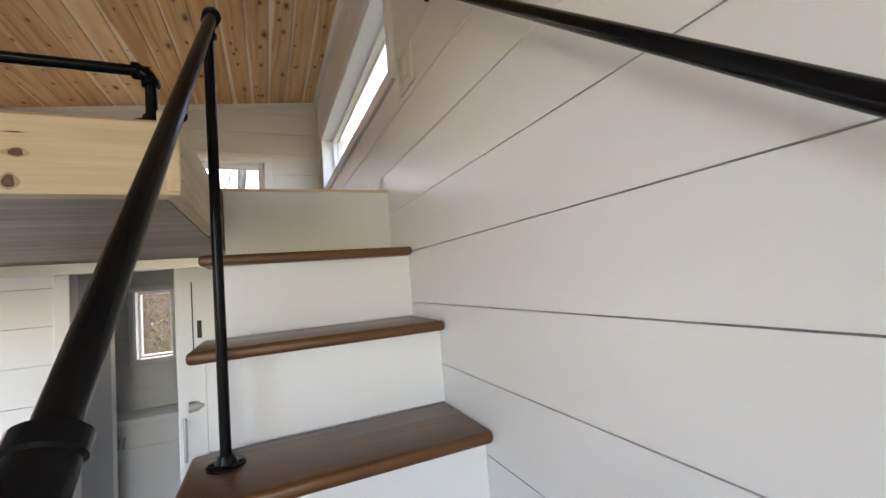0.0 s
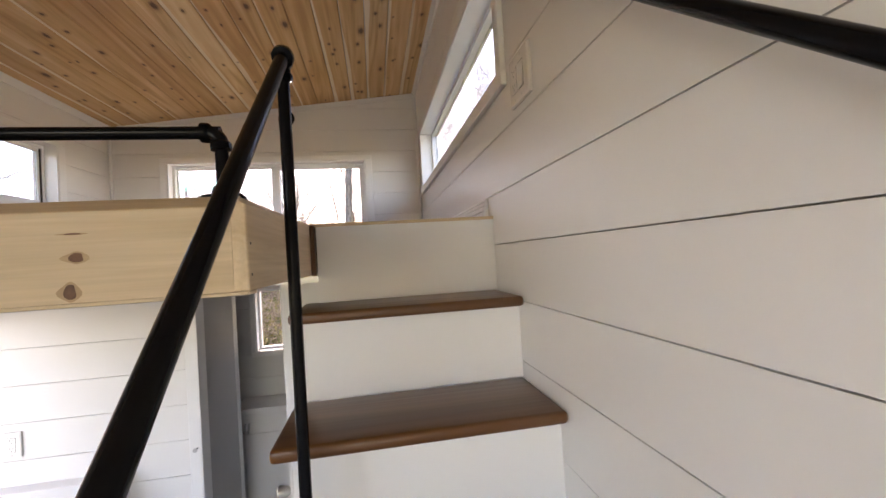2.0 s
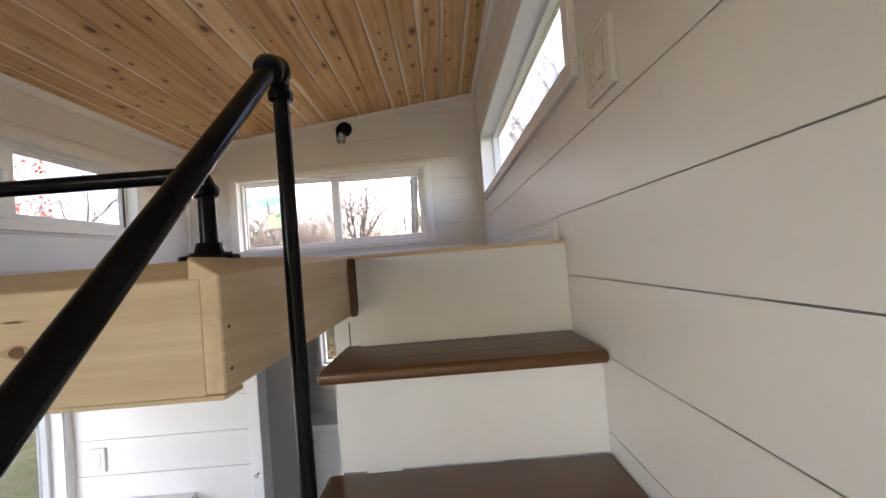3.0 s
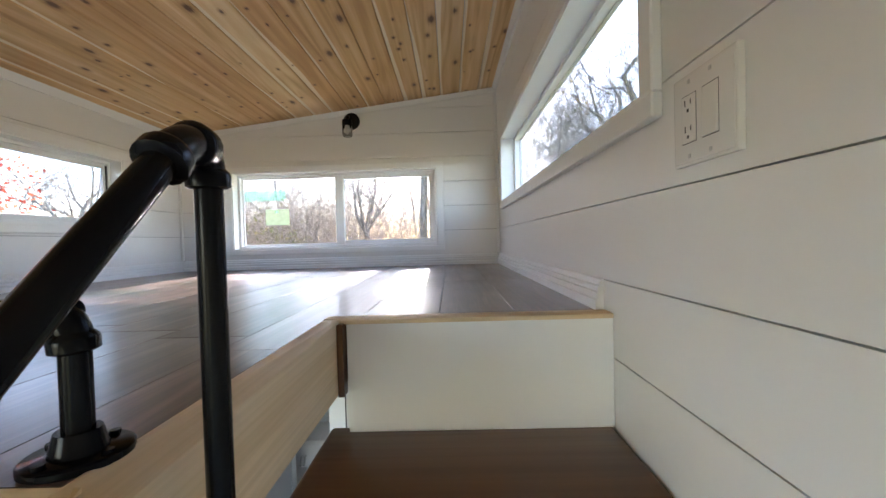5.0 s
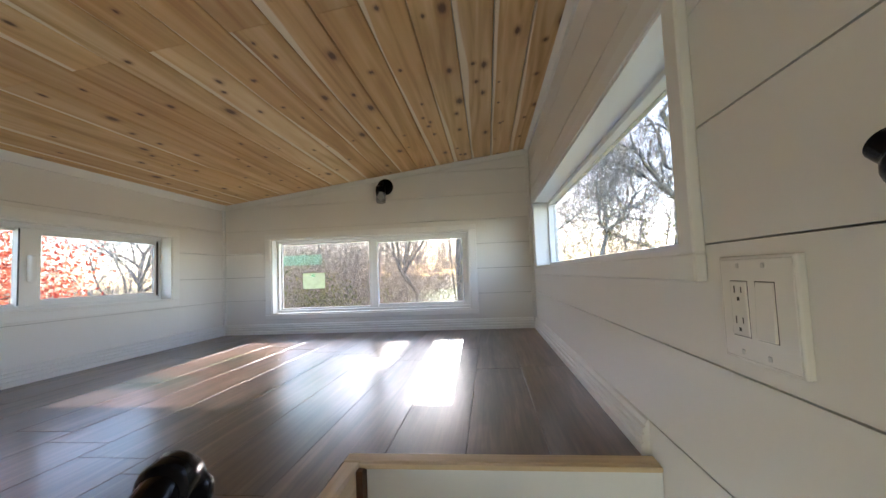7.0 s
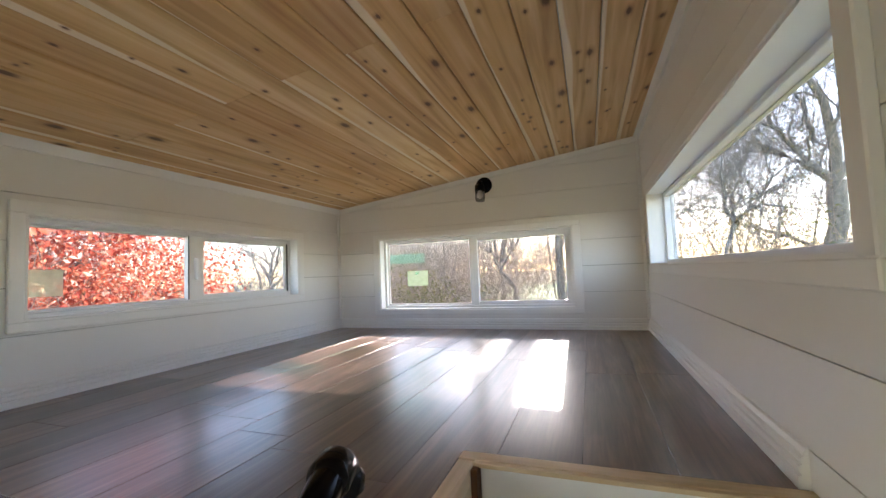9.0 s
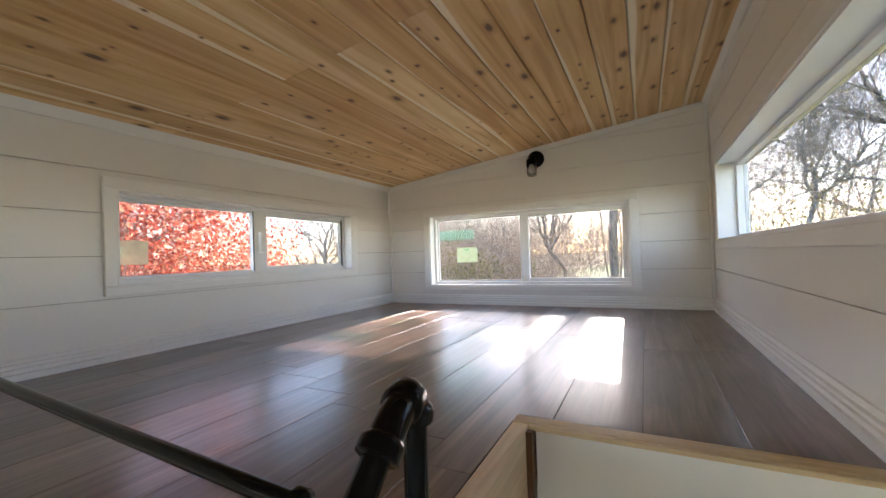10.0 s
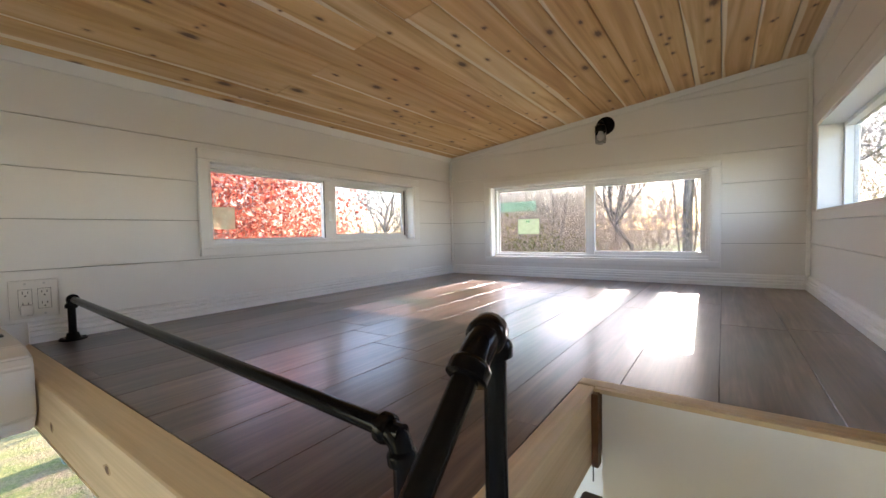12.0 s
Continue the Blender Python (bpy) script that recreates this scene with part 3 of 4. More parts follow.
# ---- outlets and lamp ----
def plate(name, origin, u, out, w, h, devices, label, category):
    """A cover plate: origin its lower corner, u the unit vector along its width, out away from the wall."""
    u, out = Vector(u), Vector(out)
    o = Vector(origin) + out * 0.004
    up = Vector((0, 0, 1))
    t = thing(name, origin, label, category, "cover plates")

    def slab(a, b, lo, hi, d0, d1, bevel):
        bm = box(a, b, d0, d1, lo, hi, bevel, 2)
        for v in bm.verts:
            v.co = o + u * v.co.x + out * v.co.y + up * v.co.z
        bmesh.ops.recalc_face_normals(bm, faces=bm.faces)
        return bm

    part("cover", slab(0, w, 0, h, -0.004, 0.0062, 0.0022), PLASTIC, t)
    part("cover_rim", slab(0.004, w - 0.004, 0.004, h - 0.004, 0.0055, 0.0072, 0.0012), PLASTIC, t)
    for kind, c in devices:
        for sz in (0.012, h - 0.012):
            part("screw", slab(c - 0.003, c + 0.003, sz - 0.003, sz + 0.003, 0.007, 0.0085, 0.001), STEEL, t)
        if kind == "switch":
            bm = slab(c - 0.0155, c + 0.0155, h / 2 - 0.033, h / 2 + 0.033, 0.006, 0.0095, 0.001)
            for v in bm.verts:
                if (v.co - o).dot(out) > 0.008:
                    v.co += out * 0.0014 * ((o.z + h / 2 - v.co.z) / 0.033)
            part("rocker", bm, PLASTIC, t, "rocker pressed in at its top")
            part("rocker_gap", slab(c - 0.0165, c + 0.0165, h / 2 - 0.034, h / 2 + 0.034, 0.0065, 0.0074, 0), DARK, t)
        else:
            part("socket_gap", slab(c - 0.0165, c + 0.0165, h / 2 - 0.034, h / 2 + 0.034, 0.0065, 0.0074, 0), DARK, t)
            s = part("socket", slab(c - 0.0157, c + 0.0157, h / 2 - 0.0332, h / 2 + 0.0332, 0.006, 0.009, 0.0015), PLASTIC, t)
            for zc in (h / 2 - 0.0185, h / 2 + 0.0185):
                part("slot", slab(c - 0.0075, c - 0.0055, zc, zc + 0.009, 0.0085, 0.0093, 0), DARK, s)
                part("slot", slab(c + 0.0055, c + 0.0075, zc + 0.001, zc + 0.008, 0.0085, 0.0093, 0), DARK, s)
                part("slot", slab(c - 0.0022, c + 0.0022, zc - 0.009, zc - 0.0045, 0.0085, 0.0093, 0), DARK, s)
    return t


plate("switch_plate", (0, 2.03, 2.414), (0, -1, 0), (-1, 0, 0), 0.134, 0.128, [("outlet", 0.040), ("switch", 0.086)], "white double plate with an outlet and a rocker switch", "outlet", )
plate("outlet_plate", (LEFT, 1.660, 2.231), (0, 1, 0), (1, 0, 0), 0.119, 0.127, [("outlet", 0.037), ("outlet", 0.083)], "white double outlet plate above the baseboard", "outlet")
plate("outlet_plate", (-2.165, 3.2, 1.20), (1, 0, 0), (0, -1, 0), 0.073, 0.118, [("outlet", 0.036)], "white single outlet plate on the lower wall", "outlet")
plug = thing("plug_adapter", (LEFT, 1.70, 2.24), "small white plug adapter in the outlet", "plug")
part("body", box(LEFT + 0.0095, LEFT + 0.04, 1.682, 1.712, 2.243, 2.278, 0.006, 3), PLASTIC, plug)

CLEAR, ct, cb = material("clear_lamp_glass", 0.02)
cb.inputs["Transmission Weight"].default_value, cb.inputs["IOR"].default_value = 1.0, 1.2
BULB = material("frosted_bulb", 0.3, 0, (0.85, 0.84, 0.80))[0]
sconce = thing("wall_sconce", (-1.02, FAR, 3.17), "small black wall lamp with a clear glass shade, unlit", "wall lamp")
smooth(part("backplate", tube([(-1.02, FAR, 3.172), (-1.02, FAR - 0.012, 3.172), (-1.02, FAR - 0.018, 3.172)], [0.058, 0.058, 0.05], 32), IRON, sconce))
smooth(part("arm", tube([(-1.02, FAR - 0.015, 3.180)] + bend((-1.02, FAR, 3.180), (-1.03, FAR - 0.095, 3.180), (-1.03, FAR - 0.095, 3.0), 0.03), 0.014, 14), IRON, sconce))
smooth(part("cap", tube([(-1.03, FAR - 0.095, 3.165), (-1.03, FAR - 0.095, 3.155), (-1.03, FAR - 0.095, 3.118)], [0.018, 0.034, 0.036], 24), IRON, sconce))
glass = tube([(-1.03, FAR - 0.095, 3.119), (-1.03, FAR - 0.095, 3.06), (-1.03, FAR - 0.095, 3.045), (-1.03, FAR - 0.095, 3.04)], [0.033, 0.034, 0.03, 0.02], 24, None, False)
g = smooth(part("glass_shade", glass, CLEAR, sconce))
smooth(part("bulb", tube([(-1.03, FAR - 0.095, z) for z in (3.117, 3.10, 3.085, 3.07, 3.06)], [0.012, 0.015, 0.02, 0.016, 0.006], 16), BULB, sconce))

# ---- stickers left on the glass ----
def sheer(name, colour, amount):
    mat, t, b = material(name, 0.5, 0, colour)
    n = noise_at(t, place(t), 30, 3)
    t.links.new(ramp(t, n, (0.3, tuple(c * 0.8 for c in colour)), (0.7, colour)), b.inputs["Base Color"])
    clear = t.nodes.new("ShaderNodeBsdfTransparent")
    clear.inputs[0].default_value = (*colour, 1)
    m = t.nodes.new("ShaderNodeMixShader")
    m.inputs[0].default_value = amount
    t.links.new(b.outputs[0], m.inputs[1])
    t.links.new(clear.outputs[0], m.inputs[2])
    t.links.new(m.outputs[0], t.nodes["Material Output"].inputs[0])
    return mat


TEAL, LIME = sheer("teal_film", (0.72, 0.95, 0.89), 0.8), sheer("pale_green_film", (0.90, 0.98, 0.86), 0.65)
GY = FAR + 0.0835
st = thing("window_sticker", (-1.69, GY, 2.46), "teal and pale green maker's sticker on the gable window", "sticker")
part("band", box(-1.845, -1.545, GY, GY + 0.0006, 2.64, 2.715), TEAL, st)
part("square", box(-1.695, -1.522, GY, GY + 0.0006, 2.462, 2.578), LIME, st)
part("mark", box(-1.63, -1.60, GY - 0.0008, GY - 0.0002, 2.55, 2.568), TEAL, st)
GX = LEFT - 0.0835
st = thing("window_sticker", (GX, 2.37, 2.52), "pale green maker's sticker on the sliding window", "sticker")
part("square", box(GX - 0.0006, GX, 2.335, 2.45, 2.525, 2.632), LIME, st)
part("latch", box(LEFT - 0.058, LEFT - 0.032, 3.000, 3.030, 2.57, 2.69, 0.009, 3), VINYL, w2)

part("gasket", box(LEFT - 0.062, LEFT - 0.055, 2.9725, 2.9815, 2.47, 2.805), DARK, w2, "black rubber gasket")
part("gasket", box(LEFT - 0.058, LEFT - 0.052, 3.698, 3.705, 2.475, 2.80), DARK, w2, "black rubber gasket")

# ---- air conditioner ----
ac = thing("air_conditioner", (LEFT, 1.2, 1.96), "white wall-hung air conditioner beside the loft's edge", "air conditioner")
prof = [(LEFT, 1.955), (LEFT + 0.28, 1.955), (LEFT + 0.39, 1.985), (LEFT + 0.43, 2.03), (LEFT + 0.435, 2.165), (LEFT + 0.42, 2.190), (LEFT + 0.34, 2.208), (LEFT, 2.215)]
bm = prism([(x, 0.84, z) for x, z in prof], (0, 0.803, 0))
bmesh.ops.bevel(bm, geom=bm.edges[:], offset=0.006, segments=2, affect="EDGES")
part("casing", bm, PLASTIC, ac)
part("louvre", box(LEFT + 0.14, LEFT + 0.2, 0.9, 1.56, 1.962, 1.972, 0.003, 1), VINYL, ac)
part("display", box(LEFT + 0.4325, LEFT + 0.4365, 1.50, 1.545, 2.10, 2.122, 0.001, 1), BULB, ac)
for yy in (1.60, 1.52):
    part("vent", box(LEFT + 0.16, LEFT + 0.19, yy, yy + 0.022, 2.205, 2.2165), DARK, ac)

# ---- below the loft ----
boarded_wall("partition", "y", 3.2, -1, LEFT + 0.0005, -1.372, 0, 1.975, [], "white shiplap partition under the loft", 0.08)
solo("door_casing", box(-1.372, -1.312, 3.188, 3.285, 0.0, 1.94, 0.003, 1), TRIM, "white casing beside the doorway", kind="structure")
solo("door_header", box(-1.372, -0.61, 3.2, 3.28, 1.9405, 1.975, 0.002, 1), TRIM, "white header over the doorway", kind="structure")
# the grey is the shade on this side of the wall, put into its colour
solo("bath_wall", box(-1.40, -1.318, 3.2855, 3.72, 0, 1.975), painted("shade_grey", (0.50, 0.50, 0.50), 0.5, 0.02), "plain wall inside the doorway, its shade put into a grey colour", kind="structure")
solo("corner_casing", box(-1.405, -1.316, 3.7205, 3.79, 0, 1.975, 0.004, 1), TRIM, "white casing at the wall's end", kind="structure")
track = thing("door_track", (-1.05, 3.03, 1.95), "brushed aluminium sliding door track under the loft", "door track")
bm = box(-1.50, -0.605, 3.015, 3.018, 1.930, 1.975)
box(-1.50, -0.605, 3.018, 3.055, 1.9722, 1.975, 0, 1, bm)
box(-1.50, -0.605, 3.052, 3.055, 1.945, 1.972, 0, 1, bm)
part("channel", bm, STEEL, track)
door = thing("sliding_door", (-0.74, 3.08, 0.02), "white sliding door pushed open behind the stairs", "door")
part("leaf", box(-0.875, -0.608, 3.06, 3.095, 0.02, 1.944, 0.003, 1), TRIM, door)
part("edge_gap", box(-0.806, -0.801, 3.0585, 3.0605, 1.46, 1.86), DARK, door, "dark gap at the door's edge")
part("latch_plate", box(-0.785, -0.766, 3.0570, 3.0605, 1.585, 1.67), DARK, door, "black latch plate")
hd = part("handle", tube([(-0.845, 3.03, 1.02), (-0.845, 3.03, 1.22)], 0.008, 12), STEEL, door, "brushed steel bar handle")
for zz in (1.04, 1.20):
    part("bracket", tube([(-0.845, 3.03, zz), (-0.845, 3.06, zz)], 0.006, 10), STEEL, hd)
for zz, yy in ((1.515, 1.94), (1.02, 1.72), (0.6, 1.3)):
    kb = tube([(-0.6065, yy, zz), (-0.622, yy, zz), (-0.63, yy, zz), (-0.648, yy, zz), (-0.652, yy, zz)], [0.005, 0.005, 0.012, 0.014, 0.009], 16)
    smooth(part("knob", kb, STEEL, stairs, "round steel drawer knob"))
ledge = thing("wall_cabinet", (-1.16, 4.1, 0), "low white cabinet under the small window", "cabinet")
part("body", box(-1.42, -0.88, 4.0, FAR - 0.001, 0, 1.0, 0.002, 1), TRIM, ledge)
part("top", box(-1.44, -0.86, 3.975, FAR - 0.001, 1.0, 1.04, 0.004, 1), TRIM, ledge)
part("panel", box(-1.37, -0.93, 3.99, 3.999, 0.2, 0.86, 0.003, 1), TRIM, ledge)
for xx in (-1.36, -1.335):
    part("hook", tube([(xx, 3.999, 0.93), (xx, 3.985, 0.93), (xx, 3.975, 0.90), (xx, 3.965, 0.88), (xx, 3.958, 0.895)], 0.006, 10), STEEL, ledge)
latch = tube([(-1.335, 3.1875, 1.136), (-1.335, 3.165, 1.136), (-1.335, 3.16, 1.136)], [0.005, 0.005, 0.011], 12)
solo("door_latch", latch, STEEL, "small steel latch on the door casing", "latch")
bench = thing("bench_back", (-1.9, 3.15, 0.85), "white panelled ledge with a dark wooden shelf below", "shelf")
part("panel", box(-2.2, -1.65, 3.12, 3.1995, 0.93, 1.065, 0.003, 1), TRIM, bench)
part("shelf", box(-2.2, -1.62, 3.0, 3.1995, 0.895, 0.929, 0.004, 1), TREAD, bench)
part("bracket", box(-2.1, -2.06, 3.02, 3.1995, 0.75, 0.894, 0.003, 1), TRIM, bench)

# ---- outdoors ----
def earth():
    mat, t, b = material("leaf_strewn_grass", 0.95)
    big, mid, fine = noise_at(t, place(t), 0.35, 4), noise_at(t, place(t), 2.2, 5), noise_at(t, place(t), 28, 4)
    grass = ramp(t, fine, (0.3, (0.13, 0.16, 0.035)), (0.7, (0.34, 0.33, 0.10)))
    litter = ramp(t, fine, (0.3, (0.22, 0.15, 0.08)), (0.7, (0.46, 0.35, 0.21)))
    both = mix(t, "MIX", ramp(t, mid, (0.42, grey(0)), (0.6, grey(1))), grass, litter)
    t.links.new(mix(t, "MIX", ramp(t, big, (0.45, grey(0.0)), (0.65, grey(0.6))), both, grass), b.inputs["Base Color"])
    bump(t, b, fine, 0.6, 0.03)
    return mat


bm = bmesh.new()
bmesh.ops.create_grid(bm, x_segments=40, y_segments=40, size=900)
for v in bm.verts:
    v.co.z = GROUND
solo("ground", bm, earth(), "leaf-strewn lawn around the house", kind="structure")


def lawn_grass():
    mat, t, b = material("mown_grass", 0.9)
    fine = noise_at(t, place(t), 3.0, 5)
    t.links.new(ramp(t, fine, (0.3, (0.10, 0.19, 0.03)), (0.7, (0.21, 0.31, 0.07))), b.inputs["Base Color"])
    bump(t, b, fine, 0.5, 0.03)
    return mat


bm = bmesh.new()
bm.faces.new([bm.verts.new((-8.5 + 10 * math.cos(a) * (1 + 0.08 * math.sin(3 * a)), 62 + 22 * math.sin(a), GROUND + 0.01)) for a in (2 * math.pi * i / 48 for i in range(48))])
solo("lawn", bm, lawn_grass(), "bright green mown lawn before the far woods", kind="structure")


def bark(name, dark, light):
    mat, t, b = material(name, 0.9)
    n = noise_at(t, place(t, (14, 14, 4)), 1.0, 5)
    t.links.new(ramp(t, n, (0.3, dark), (0.7, light)), b.inputs["Base Color"])
    bump(t, b, n, 0.5, 0.02)
    return mat


BARK, TWIG = bark("grey_bark", (0.15, 0.14, 0.125), (0.33, 0.31, 0.275)), bark("brown_twig", (0.27, 0.21, 0.17), (0.44, 0.36, 0.30))


class Wood:
    """Collects tapered limbs into one mesh."""

    def __init__(self):
        self.verts, self.faces = [], []

    def limb(self, points, radii, sides):
        first = len(self.verts)
        for i, p in enumerate(points):
            way = (points[min(i + 1, len(points) - 1)] - points[max(i - 1, 0)]).normalized()
            a = way.orthogonal().normalized()
            b = way.cross(a)
            for k in range(sides):
                c = 2 * math.pi * k / sides
                self.verts.append(p + radii[i] * (math.cos(c) * a + math.sin(c) * b))
        for i in range(len(points) - 1):
            for k in range(sides):
                j = (k + 1) % sides
                o = first + i * sides
                self.faces.append((o + k, o + j, o + sides + j, o + sides + k))

    def object(self, name, mat, parent=None, label=""):
        me = bpy.data.meshes.new(name)
        me.from_pydata([tuple(v) for v in self.verts], [], self.faces)
        me.materials.append(mat)
        me.polygons.foreach_set("use_smooth", [True] * len(me.polygons))
        ob = new(name, me)
        if parent is not None:
            ob.parent = parent
            ob.matrix_parent_inverse = Matrix.Translation(-ORIGIN[parent])
        return tagged(ob, label)


def grow(wood, rng, p, way, length, radius, depth, lift=0.15, ends=None, crook=0.32, keep=(0.42, 0.68)):
    """A crooked limb with smaller ones from its sides and end."""
    steps = 4 if depth > 1 else 3 if depth else 2
    pts, rad, w = [p.copy()], [radius], way.normalized()
    bent = crook * (1.0 if depth > 2 else 1.35)
    for i in range(steps):
        w = (w + Vector((rng.gauss(0, bent), rng.gauss(0, bent), rng.gauss(0, bent) + lift * 0.5)) * 0.6).normalized()
        p = p + w * length / steps
        pts.append(p)
        rad.append(max(0.0016, radius * (1 - 0.5 * (i + 1) / steps)))
    wood.limb(pts, rad, 8 if depth > 3 else 5 if depth > 2 else 3)
    if depth == 0:
        if ends is not None:
            ends += pts[1:]
        return
    for i in range(1, steps + 1):
        count = 1 if i < steps else 2
        for _ in range(count):
            if i < steps and rng.random() < 0.12:
                continue
            turn = Vector((rng.gauss(0, 1), rng.gauss(0, 1), rng.gauss(0.25, 0.7)))
            grow(wood, rng, pts[i], (pts[i] - pts[i - 1]).normalized() * 0.8 + turn.normalized() * 0.75, length * rng.uniform(0.5, 0.76), rad[i] * rng.uniform(*keep), depth - 1, lift, ends, crook, keep)


def bare_tree(at, trunk, limbs, seed, depth, radius, label, length=2.4, mat=None, lean=(0, 0), keep=(0.42, 0.68), crook=0.32):
    """A leafless tree: trunk height to its fork, the ways of its main limbs, and how far its trunk leans."""
    rng = random.Random(seed)
    t = thing("bare_tree", at, label, "tree", "leafless trees round the house")
    base = Vector(at)
    w = Wood()
    pts = [base + Vector((rng.gauss(0, 0.03) + lean[0] / 6, rng.gauss(0, 0.03) + lean[1] / 6, 0)) * i + Vector((0, 0, trunk * i / 6)) for i in range(7)]
    w.limb(pts, [radius * (1.25 - 0.1 * i if i < 2 else 1.05 - 0.04 * i) for i in range(7)], 12)
    w.object("trunk", mat or BARK, t)
    c = Wood()
    for way, r in limbs:
        grow(c, rng, pts[-1], Vector(way), length, radius * r, depth, crook=crook, keep=keep)
    c.object("crown", mat or BARK, t)
    return t


TANGLE = [((0.6, 0, 0.5), 0.7), ((-0.7, 0.2, 0.5), 0.7), ((0.0, 0.3, 1), 0.6), ((-0.2, -0.6, 0.6), 0.6)]
FORK = [((0.3, 0, 1), 0.8), ((-0.6, 0.1, 0.8), 0.65), ((0.6, 0.1, 0.6), 0.5)]
FINE = [((0.5, 0, 0.8), 0.5), ((-0.6, 0.2, 0.8), 0.5), ((0.0, 0.3, 1), 0.5), ((-0.2, -0.6, 0.8), 0.45)]
TWIGGY = (0.52, 0.78)
bare_tree((3.75, 10.6, GROUND), 4.55, [((0.1, 0, 1), 0.6), ((-0.75, -0.1, 0.8), 0.48), ((0.7, 0.2, 0.75), 0.4), ((-0.2, 0.6, 0.9), 0.3), ((-0.5, 0.2, 1), 0.25)], 3, 5, 0.17, "large leafless tree with a forked grey trunk", 2.0, keep=(0.42, 0.7), crook=0.45)
bare_tree((2.15, 10.0, GROUND), 3.9, TANGLE, 8, 5, 0.048, "small leafless tree with tangled crooked branches", 1.35, keep=TWIGGY, crook=0.5)
bare_tree((1.25, 11.6, GROUND), 3.9, TANGLE, 9, 5, 0.04, "small leafless tree with tangled crooked branches", 1.3, keep=TWIGGY, crook=0.5)
bare_tree((3.1, 13.2, GROUND), 4.6, TANGLE, 10, 5, 0.045, "small leafless tree with tangled crooked branches", 1.6, keep=TWIGGY, crook=0.5)
bare_tree((5.6, 14.5, GROUND), 3.2, FORK, 12, 5, 0.10, "leafless tree with grey bark", 2.2, keep=(0.46, 0.72))
# trunk carried up out of view so that its shadow crosses the loft's sun patch
bare_tree((-0.98, 12.5, GROUND), 7.3, [((-0.12, 0, 1), 0.14), ((-0.9, 0.3, 0.5), 0.10)], 41, 4, 0.115, "tall leafless tree with a thick grey trunk", 1.15, keep=(0.45, 0.68))
bare_tree((-1.45, 13.3, GROUND), 3.2, FINE, 21, 4, 0.085, "dark leafless tree leaning in the thicket", 1.5, lean=(-1.35, 0.1), keep=TWIGGY)
bare_tree((-1.75, 13.0, GROUND), 2.6, FINE, 22, 4, 0.06, "slender leafless tree leaning in the thicket", 1.5, lean=(-2.3, 0.2), keep=TWIGGY)
# made-up saplings, their crowns out of view, to filter the sun on the loft floor
for x, y, seed in ((-1.08, 13.9, 24), (-1.5, 15.0, 26), (-1.12, 16.2, 29)):
    bare_tree((x, y, GROUND), 6.0 + 0.39 * (y - 13.9), FINE, seed, 4, 0.03, "thin leafless sapling added so its twiggy crown dims the sun patch", 1.0, keep=(0.45, 0.7))
bare_tree((-3.4, 16.0, GROUND), 3.6, FORK, 23, 4, 0.07, "slender leafless tree in the thicket", 1.8, keep=TWIGGY)
bare_tree((-6.2, 14.0, GROUND), 3.4, FORK, 27, 4, 0.06, "slender leafless tree in the thicket", 1.7, keep=TWIGGY)
bare_tree((-9.6, 11.5, GROUND), 3.2, FORK, 31, 5, 0.08, "leafless tree with spreading branches", 1.9, keep=TWIGGY)
bare_tree((-8.0, 9.2, GROUND), 2.6, TANGLE, 32, 4, 0.05, "leafless tree with spreading branches", 1.4, keep=TWIGGY)
# this bark is darker and greener to carry the trunk's shade in its colour
bare_tree((-8.0, 3.05, GROUND), 3.4, [((0.2, 0, 1), 0.8), ((-0.6, 0.1, 0.6), 0.6)], 33, 3, 0.2, "leafless tree beside the lawn, its shade put into dark grey-green bark", 2.4, bark("shaded_bark", (0.045, 0.065, 0.055), (0.17, 0.21, 0.18)))

# thicket of bare stems, and far woods
def thicket(name, seed, count, span, reach, tall, spread, label, depth=2, girth=0.006, keep=TWIGGY):
    rng = random.Random(seed)
    w = Wood()
    for _ in range(count):
        a, d = radians(rng.uniform(*span)), rng.uniform(*reach)
        base = Vector((-0.38 + d * math.sin(a), 1.42 + d * math.cos(a), GROUND - 0.1))
        h = rng.uniform(*tall)
        way = Vector((rng.gauss(0, spread), rng.gauss(0, spread), 1))
        grow(w, rng, base, way, h, 0.004 + h * girth, depth, 0.02, None, 0.25, keep)
    ob = w.object(name, TWIG)
    return tagged(ob, label, "thicket", kind="stuff")


thicket("thicket", 5, 330, (-37, -10), (9, 17), (1.2, 3.4), 0.5, "dense tangle of bare brown brush", 3, 0.0042)
thicket("thicket", 13, 70, (-37, -8), (14, 24), (2.4, 4.6), 0.38, "tall thin bare saplings in the brush", 3, 0.0028)
thicket("thicket", 14, 160, (-37, -9), (24, 42), (2.6, 5.2), 0.4, "bare brown brush behind the thicket", 2, 0.005)
thicket("thicket", 6, 130, (3, 36), (18, 44), (1.2, 4.6), 0.38, "bare brush at the lawn's far edge", 2, 0.005)
thicket("thicket", 11, 50, (-56, -37), (14, 22), (2.0, 3.8), 0.4, "thin bare brush beyond the lawn", 3, 0.004)
thicket("thicket", 12, 85, (5, 27), (10, 17), (3.4, 6.4), 0.38, "thin bare brush beside the house", 3, 0.0026)
thicket("far_woods", 7, 300, (-62, 45), (95, 140), (6, 15), 0.3, "bare brown woods beyond the lawn", 2, 0.010, (0.6, 0.85))
thicket("far_woods", 17, 520, (-38, 4), (85, 130), (5, 12.5), 0.35, "bare brown woods beyond the lawn", 2, 0.010, (0.6, 0.85))
